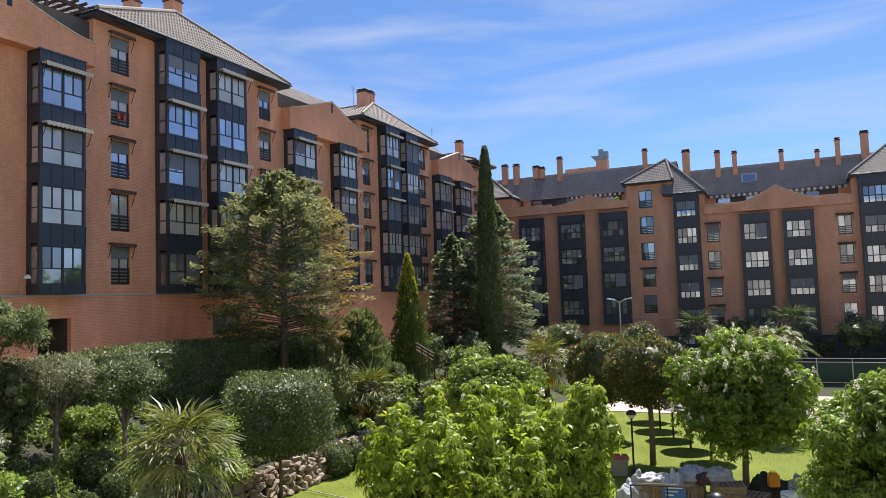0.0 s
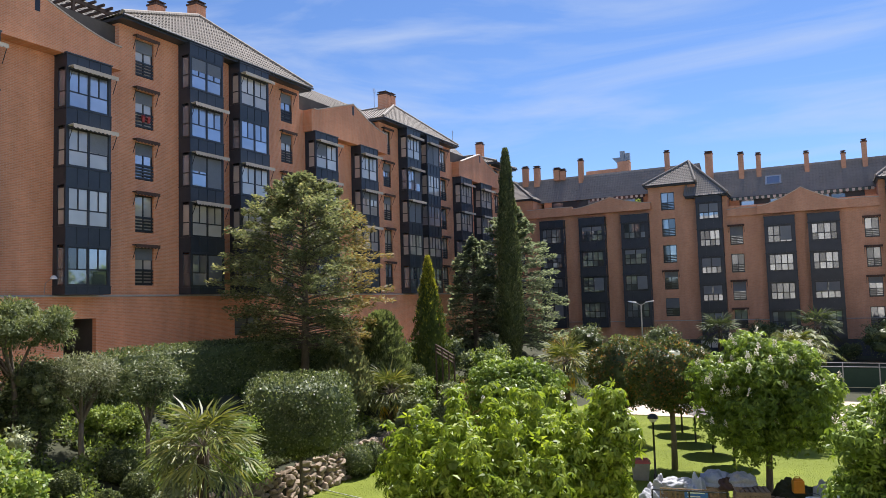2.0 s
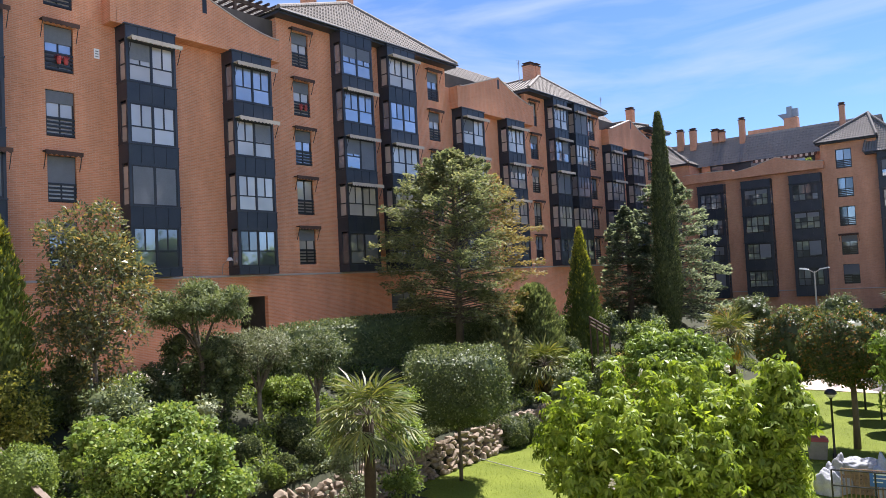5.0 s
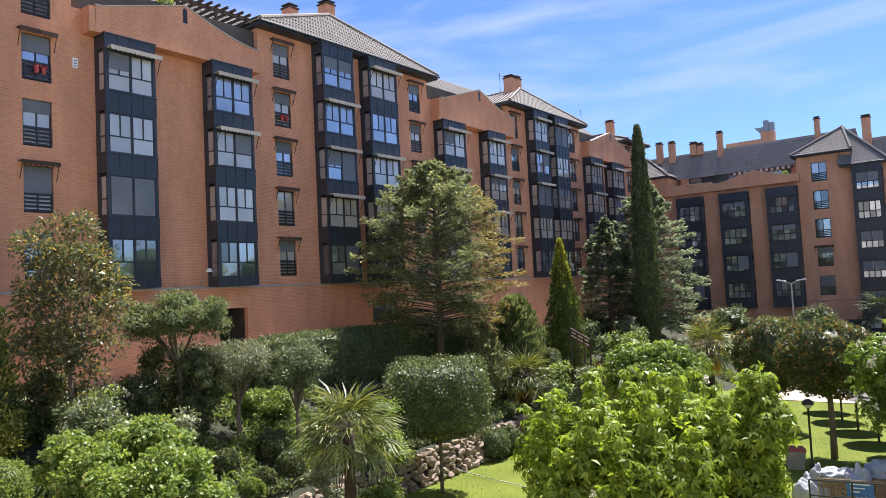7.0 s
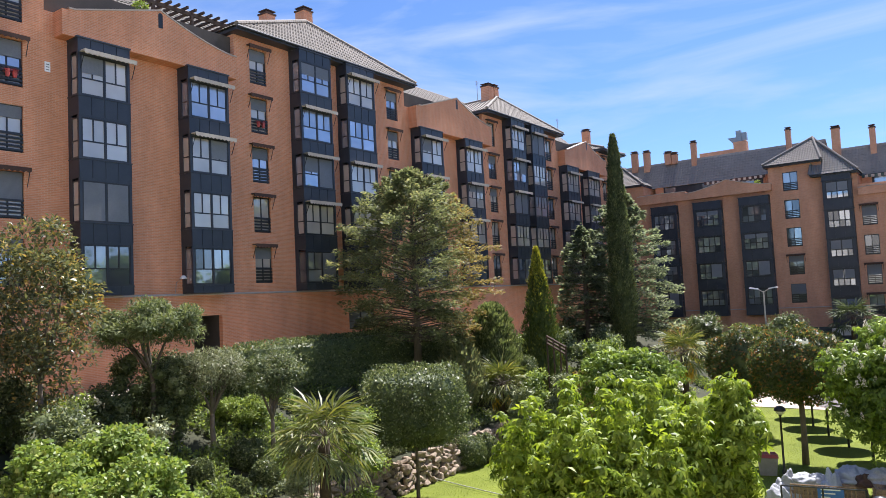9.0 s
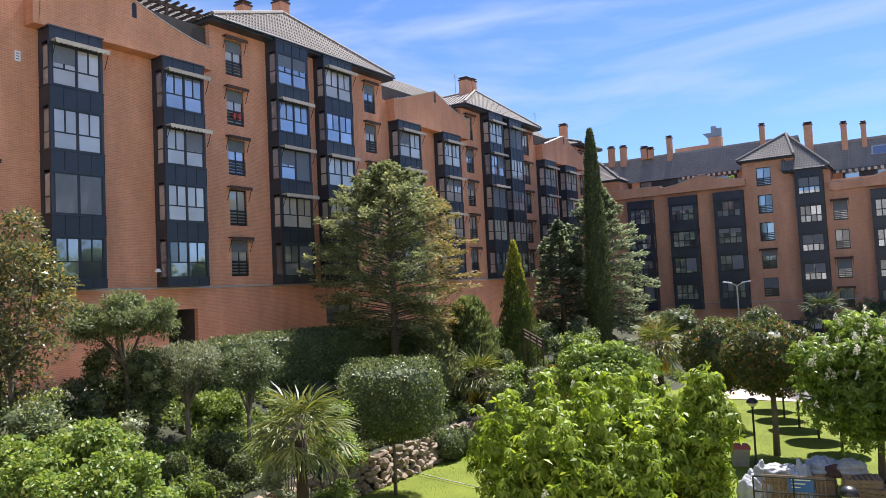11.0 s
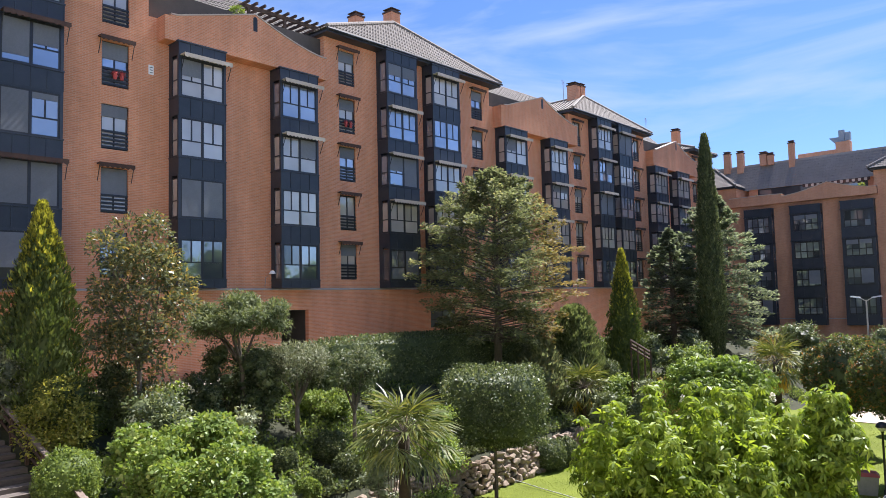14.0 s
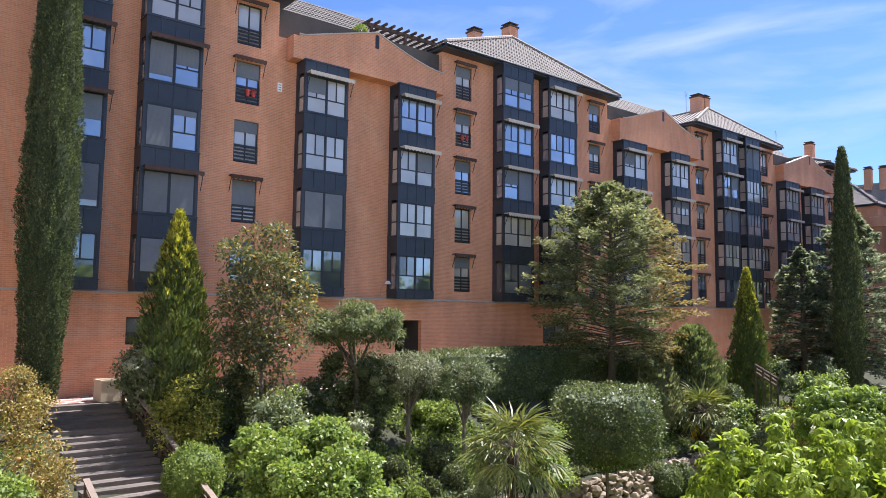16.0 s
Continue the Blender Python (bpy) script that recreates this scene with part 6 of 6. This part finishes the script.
barrier(-11.6, -7.6, 29.3)
handrail = thing("black_rail", "black steel guard rail before the stacked materials", "railing", pose(*at(-12.2, 28.6), 0))
p, q = at(-12.2, 28.6), at(-7.0, 28.6)
for h in (0.85, 1.38):
    g = Geo()
    g.tube([(0, 0, h), (q[0] - p[0], q[1] - p[1], h)], 0.03, 6)
    part("rail", g, BLACK, handrail)
for t in (0.0, 0.5, 1.0):
    g = Geo()
    g.tube([((q[0] - p[0]) * t, (q[1] - p[1]) * t, -0.05), ((q[0] - p[0]) * t, (q[1] - p[1]) * t, 1.38)], 0.03, 6)
    part("post", g, BLACK, handrail)
# stacks that the sacks lie on
for az, rd, n, turn in ((-10.6, 31.2, 6, 10), (-8.0, 31.4, 7, 4), (-5.4, 30.4, 8, 12), (-3.9, 30.2, 6, -8)):
    for k in range(n):
        pallet(az, rd, 0.02 + 0.1402 * k + (0.0 if k else 0.0), turn + 3 * math.sin(k * 2.1))
sack("sack", "pale woven sacks heaped on pallets", -10.9, 31.2, 0.87, 0.62, 0.5, 0.34, TARP, 1.0, 10)
sack("sack", "pale woven sack slumped on pallets", -9.7, 31.3, 0.86, 0.5, 0.45, 0.32, TARP, 2.0, 30)
sack("plastic_sheet", "crumpled bluish plastic sheet over stacked materials", -7.7, 31.4, 1.0, 0.66, 0.55, 0.52, TARP_B, 3.0, -10)
sack("sack", "white sack lying beside the barrier", -12.4, 30.6, 0.02, 0.5, 0.45, 0.85, TARP, 4.0, 0)
sack("plastic_bag", "white plastic rubble bag on the ground", -0.6, 31.5, 0.02, 0.6, 0.6, 1.2, TARP, 5.0, 0)
sack("sack", "pale sack slumped beside the pallets", -11.7, 31.0, 0.02, 0.5, 0.45, 1.2, TARP, 8.0, 40)
sack("sack", "grey sack lying between the pallets", -9.0, 30.9, 0.02, 0.45, 0.4, 1.3, TARP_B, 9.0, 15)
sack("sack", "dark sack on the pallets", -6.9, 30.9, 1.0, 0.4, 0.4, 0.4, BROWN, 10.0, 15)
sack("sack", "pale sack on the pallets", -6.0, 31.0, 1.16, 0.6, 0.5, 0.42, TARP, 6.0, 20)
sack("rubble", "dark heap of tools and rubble under the tree", -2.6, 31.6, 0.02, 0.95, 0.8, 1.2, SOIL, 7.0, 0)


for k in range(7):
    x, y = at(-6.55 + 0.16 * k, 29.9 + 0.05 * (k % 3))
    g = Geo()
    g.box(-0.05, 0.05, -0.012, 0.012, 0.0, 1.15 + 0.12 * math.sin(k * 1.9))
    solid("board", g, PALLET, "dry timber board leaning on the pallet stack", "board", pose(x, y, 0.0, -9, 3 * math.sin(k), 6 * k), "leaning boards")


def bucket(az, rd, z, mat, label, rad=0.2, h=0.42):
    x, y = at(az, rd)
    ob = thing("bucket", label, "bucket", pose(x, y, z))
    g = Geo()
    g.lathe([(0.0, 0.0), (rad * 0.8, 0.0), (rad, h), (rad * 0.93, h), (rad * 0.75, 0.05), (0.0, 0.05)], sides=14)
    part("body", g, mat, ob, smooth=True)
    g = Geo()
    g.tube([(-rad, 0, h), (-rad * 0.6, 0, h + 0.14), (0, 0, h + 0.19), (rad * 0.6, 0, h + 0.14), (rad, 0, h)], 0.012, 5)
    part("handle", g, BLACK, ob)


bucket(-1.4, 29.6, 0.0, WHITE, "white plastic builder's bucket on the ground", 0.3, 1.15)
bucket(-1.9, 29.2, 0.0, GREYP, "grey plastic builder's bucket on the ground", 0.3, 0.95)
x, y = at(-2.35, 30.6)
can = thing("canister", "orange plastic canister on the rubble", "canister", pose(x, y, 1.08, 0, 0, 20))
g = Geo()
g.box(-0.19, 0.19, -0.13, 0.13, 0.0, 0.44), g.box(-0.14, 0.14, -0.10, 0.10, 0.442, 0.50)
part("body", g, ORANGE, can)
g = Geo()
g.tube([(-0.11, 0, 0.50), (-0.09, 0, 0.57), (0.06, 0, 0.57), (0.08, 0, 0.50)], 0.02, 6)
part("handle", g, ORANGE, can)
x, y = at(-12.95, 36.0)
bn = thing("bin", "grey bin with a dull red lid on the lawn", "bin", pose(x, y, 0, 0, 0, 15))
g = Geo()
g.v += [(-0.34, -0.3, 0.0), (0.34, -0.3, 0.0), (0.34, 0.3, 0.0), (-0.34, 0.3, 0.0), (-0.42, -0.38, 0.78), (0.42, -0.38, 0.78), (0.42, 0.38, 0.78), (-0.42, 0.38, 0.78)]
g.f += [(0, 3, 2, 1), (4, 5, 6, 7), (0, 1, 5, 4), (1, 2, 6, 5), (2, 3, 7, 6), (3, 0, 4, 7)]
part("body", g, GREYP, bn)
g = Geo()
g.v += [(-0.46, -0.42, 0.785), (0.46, -0.42, 0.785), (0.46, 0.42, 0.785), (-0.46, 0.42, 0.785), (-0.34, -0.3, 0.92), (0.34, -0.3, 0.92), (0.34, 0.3, 0.92), (-0.34, 0.3, 0.92)]
g.f += [(0, 3, 2, 1), (4, 5, 6, 7), (0, 1, 5, 4), (1, 2, 6, 5), (2, 3, 7, 6), (3, 0, 4, 7)]
part("lid", g, REDP, bn)

# ---- foot of the far building ----
# flat dark sheet before the wall stands for shade in the ground floor openings
g = Geo()
g.box(-16, 14, -0.03, -0.004, 2.0, EYE - 4.6)
base = part("plinth", g, METAL, C, "flat dark band, shade of the ground floor openings put into colour")
# white panels: the brightness of these windows is painted in, nothing lights them
for u0, u1 in ((-11.5, -10.6), (-10.5, -9.6), (-8.3, -7.75), (-7.65, -7.1)):
    g = Geo()
    g.box(u0, u1, -0.05, -0.032, EYE - 5.45, EYE - 4.75)
    part("pane", g, WHITE, base, "ground floor window, its brightness put into flat white")
g = Geo()
g.tube([(-30, -0.06, EYE - 2.65), (30, -0.06, EYE - 2.65)], 0.04, 6)
part("pipe", g, PIPE, C, "thin grey pipe along the wall")

# ---- roof things ----
for u, wb, wt, s in ((32.0, 17.6, 19.45, 0.38), (35.35, 18.4, 20.65, 0.42), (59.2, 17.6, 20.3, 0.45), (60.25, 17.8, 20.4, 0.40), (81.3, 15.5, 19.4, 0.4)):
    chimney(A, u, 4.5, wb + EYE, wt + EYE, s, BRICK)
for u, w0, w1, s in ((-31.68, 13.8, 16.28, 0.33), (-30.19, 13.65, 16.18, 0.33), (-27.65, 14.2, 15.69, 0.36), (-26.9, 14.2, 15.49, 0.28), (-24.69, 12.44, 16.47, 0.28), (-14.74, 13.2, 16.25, 0.25), (-10.3, 12.0, 15.59, 0.37), (-7.05, 11.8, 15.15, 0.26),
                     (-5.32, 12.2, 14.88, 0.23), (-0.75, 12.2, 14.52, 0.22), (2.6, 12.2, 14.12, 0.21), (4.48, 11.8, 15.08, 0.23), (6.89, 11.5, 15.48, 0.35)):
    chimney(C, u, 4.1, w0 + EYE, w1 + EYE, s, BRICK_C)
g = Geo()
g.box(-25.2, -20.6, 8.0, 8.3, 13.5 + EYE, 15.6 + EYE), g.box(-21.2, -19.8, 7.6, 8.6, 13.5 + EYE, 16.3 + EYE)
part("stair_house", g, BRICK_C, C)
STEEL = mottled("dull_galvanised_steel", (0.28, 0.31, 0.34), (0.42, 0.45, 0.48), 2, 0.45, 0.6, 15, 0.05)
g = Geo()
g.box(-20.9, -20.35, 7.8, 8.3, 16.35 + EYE, 17.6 + EYE), g.box(-20.3, -19.75, 7.8, 8.3, 16.4 + EYE, 17.3 + EYE)
g.tube([(-20.4, 8.05, 16.25 + EYE), (-20.4, 8.05, 16.4 + EYE)], 0.3, 10)
g.face((-21.9, 8.0, 16.9 + EYE), (-21.3, 8.0, 16.2 + EYE), (-20.92, 8.0, 16.3 + EYE), (-20.92, 8.0, 16.9 + EYE))
part("roof_vent", g, STEEL, C, "galvanised roof ventilation boxes")
g = Geo()
for u, v, lift in ((-4.75, -3.2, 0.10),):
    q = [(x, 2.5 + 0.595 * z - 0.83 * k, 10.0 + z + 0.55 * k + EYE) for k in (0.0, lift) for x, z in ((u, 1.25), (v, 1.25), (v, 2.25), (u, 2.25))]
    g.v += q
    g.f += [(3, 2, 1, 0), (4, 5, 6, 7), (0, 1, 5, 4), (1, 2, 6, 5), (2, 3, 7, 6), (3, 0, 4, 7)]
sky_l = part("skylight", g, STEEL, C, "grey framed roof window")
g = Geo()
g.face(*[(x, 2.5 + 0.595 * z - 0.83 * 0.11, 10.0 + z + 0.55 * 0.11 + EYE) for x, z in ((-4.58, 1.38), (-3.37, 1.38), (-3.37, 2.12), (-4.58, 2.12))])
part("pane", g, GLASS, sky_l)
for u, w0, w1 in ((57.4, 18.0, 20.3), (73.8, 17.4, 19.5)):
    g = Geo()
    g.tube([(u, 4.5, w0 + EYE), (u, 4.5, w1 + EYE)], 0.025, 5)
    for k in range(4):
        g.tube([(u - 0.35 + 0.05 * k, 4.5, w1 - 0.1 - 0.12 * k + EYE), (u + 0.35 - 0.05 * k, 4.5, w1 - 0.1 - 0.12 * k + EYE)], 0.012, 4)
    part("aerial", g, PIPE, A, "thin rooftop aerial")
# pergola and pots on the first terrace
BEAM = mottled("dark_brown_beam", (0.045, 0.028, 0.020), (0.085, 0.055, 0.040), 3, 0.8, 0, 20, 0.2)
pg = thing("pergola", "dark brown timber pergola on the roof terrace", "pergola", pose(-32, 0, 0, 0, 0, 90))
for u in (21.3, 23.6, 25.9):
    for d in (0.9, 2.9):
        g = Geo()
        g.box(u - 0.07, u + 0.07, d - 0.07, d + 0.07, 12.45 + EYE, 15.75 + EYE)
        part("post", g, BEAM, pg)
for d in (0.9, 2.9):
    g = Geo()
    g.box(20.9, 26.4, d - 0.06, d + 0.06, 15.752 + EYE, 15.95 + EYE)
    part("beam", g, BEAM, pg)
for i in range(11):
    g = Geo()
    u = 21.1 + 0.5 * i
    g.box(u - 0.05, u + 0.05, 0.5, 3.3, 15.953 + EYE, 16.08 + EYE)
    part("rafter", g, BEAM, pg)


def roof_plant(u, d, w, width, high, mat, seed, label):
    r = np.random.default_rng(seed)
    c, rad = lumps(r, 12, width / 2, 0.4, high / 2, 0.28)
    c[:, 2] += high / 2
    v = simple_crown(r, 1800, c, rad, 0.13, 0.4)
    solid("terrace_plant", quads_mesh("terrace_plant", v, mat), None, label, "plant", pose(-32 - d, u, w))


for u, wd, hi, mt, sd in ((25.0, 1.6, 1.9, L_SHRUB, 401), (20.3, 1.6, 3.4, L_MAPLE, 402), (46.0, 1.4, 1.6, L_SHRUB, 403)):
    roof_plant(u, 0.5, 12.45 + EYE, wd, hi, mt, sd, "leafy plant in a roof terrace bed")
for u, wd, hi, sd in ((-27.6, 1.3, 1.5, 411), (-17.4, 1.6, 1.9, 412), (-22.6, 1.0, 1.4, 413), (-1.2, 0.8, 2.2, 414), (-7.6, 0.8, 1.4, 415)):
    r = np.random.default_rng(sd)
    c, rad = lumps(r, 10, wd / 2, 0.4, hi / 2, 0.28)
    c[:, 2] += hi / 2
    zz = (9.0 if u < -11 else 7.6) + EYE
    solid("terrace_plant", quads_mesh("terrace_plant", simple_crown(r, 900, c, rad, 0.16, 0.4), L_SHRUB), None, "leafy plant on the far roof terrace", "plant", pose(u, 80.5, zz))
# flood lamp and plaque on the wall
fl = thing("wall_lamp", "small white flood lamp on a bracket on brick", "lamp", pose(-32, 21.6, 0.9 + EYE, 0, 0, 90))
g = Geo()
g.tube([(0, 0, 0), (0, -0.08, 0.5), (0.1, -0.35, 0.7)], 0.02, 5)
part("bracket", g, PIPE, fl)
g = Geo()
g.lathe([(0.0, 0.86), (0.09, 0.84), (0.17, 0.70), (0.16, 0.68), (0.0, 0.72)], 0.18, -0.42, 12)
part("head", g, WHITE, fl)
pq = thing("plaque", "small pale plaque with grey bars on brick", "sign", pose(-32, 15.52, 10.92 + EYE, 0, 0, 90))
g = Geo()
g.box(-0.12, 0.12, -0.03, 0.0, -0.22, 0.22)
part("plate", g, WHITE, pq)
for k in range(3):
    g = Geo()
    g.box(-0.07, 0.07, -0.036, -0.031, 0.09 - 0.12 * k, 0.13 - 0.12 * k)
    part("bar_mark", g, BLIND, pq)

# pale frame on the second terrace
g = Geo()
g.tube([(41.0, 0.6, 12.4 + EYE), (41.0, 0.6, 15.0 + EYE), (42.6, 0.6, 15.0 + EYE), (42.6, 0.6, 12.4 + EYE)], 0.05, 6)
part("terrace_frame", g, WHITE, A, "thin white frame on the roof terrace")
# pots behind two window guards
CLAY = mottled("red_flower_pot", (0.42, 0.06, 0.06), (0.55, 0.10, 0.09), 5, 0.6)
for u, k in ((13.85, 1), (14.15, 1), (27.1, 1), (27.45, 1)):
    g = Geo()
    g.lathe([(0.0, 0.0), (0.07, 0.0), (0.10, 0.18), (0.085, 0.18), (0.0, 0.12)], 0, 0, 10)
    pot = thing("flower_pot", "small red flower pot behind the window guard", "pot", pose(-31.92, u, WB - 2.815 * k + 0.335))
    part("pot", g, CLAY, pot)
    r = np.random.default_rng(int(u * 100))
    c, rad = np.array([[0, 0, 0.25]]), np.array([0.13])
    g = Geo()
    blob_shell(g, (0, 0, 0), (0.1, 0.1, 0.1), u, 4, 6)
    g.v = [(p[0], p[1], p[2] + 0.25) for p in g.v]
    part("plant", with_core("plant", simple_crown(r, 60, c, rad, 0.07, 0.5), g, CLAY), None, pot)

# ---- closes the court out of view; shows in panes, the wall also bounces sun ----
# unseen wall, made pale and tall to throw sunlight back on both facades
BOUNCE_WALL = mottled("pale_bounce_wall", (0.62, 0.55, 0.47), (0.74, 0.67, 0.58), 0.5, 0.9, 0, 8, 0.2)
back = Geo()
back.box(-24, 70, -4, -3, 0, 25)
solid("wall_south", back, BOUNCE_WALL, "plain pale wall out of view, added to close the court and bounce sun", "wall", kind="structure")
for i in range(11):
    tree("tree", "tall leafy tree closing the court", "tree", 36 + 2.5 * math.sin(i * 2.0), 4 + 9.0 * i, 17.5 + 1.5 * math.sin(i * 3.1), 1.0, 12.0, L_CHEST2, 900, 0.7, 0.6, n_lump=34, lump=0.42, core=0.85, seed=500 + i, trunk=0.25, group="trees closing the court")
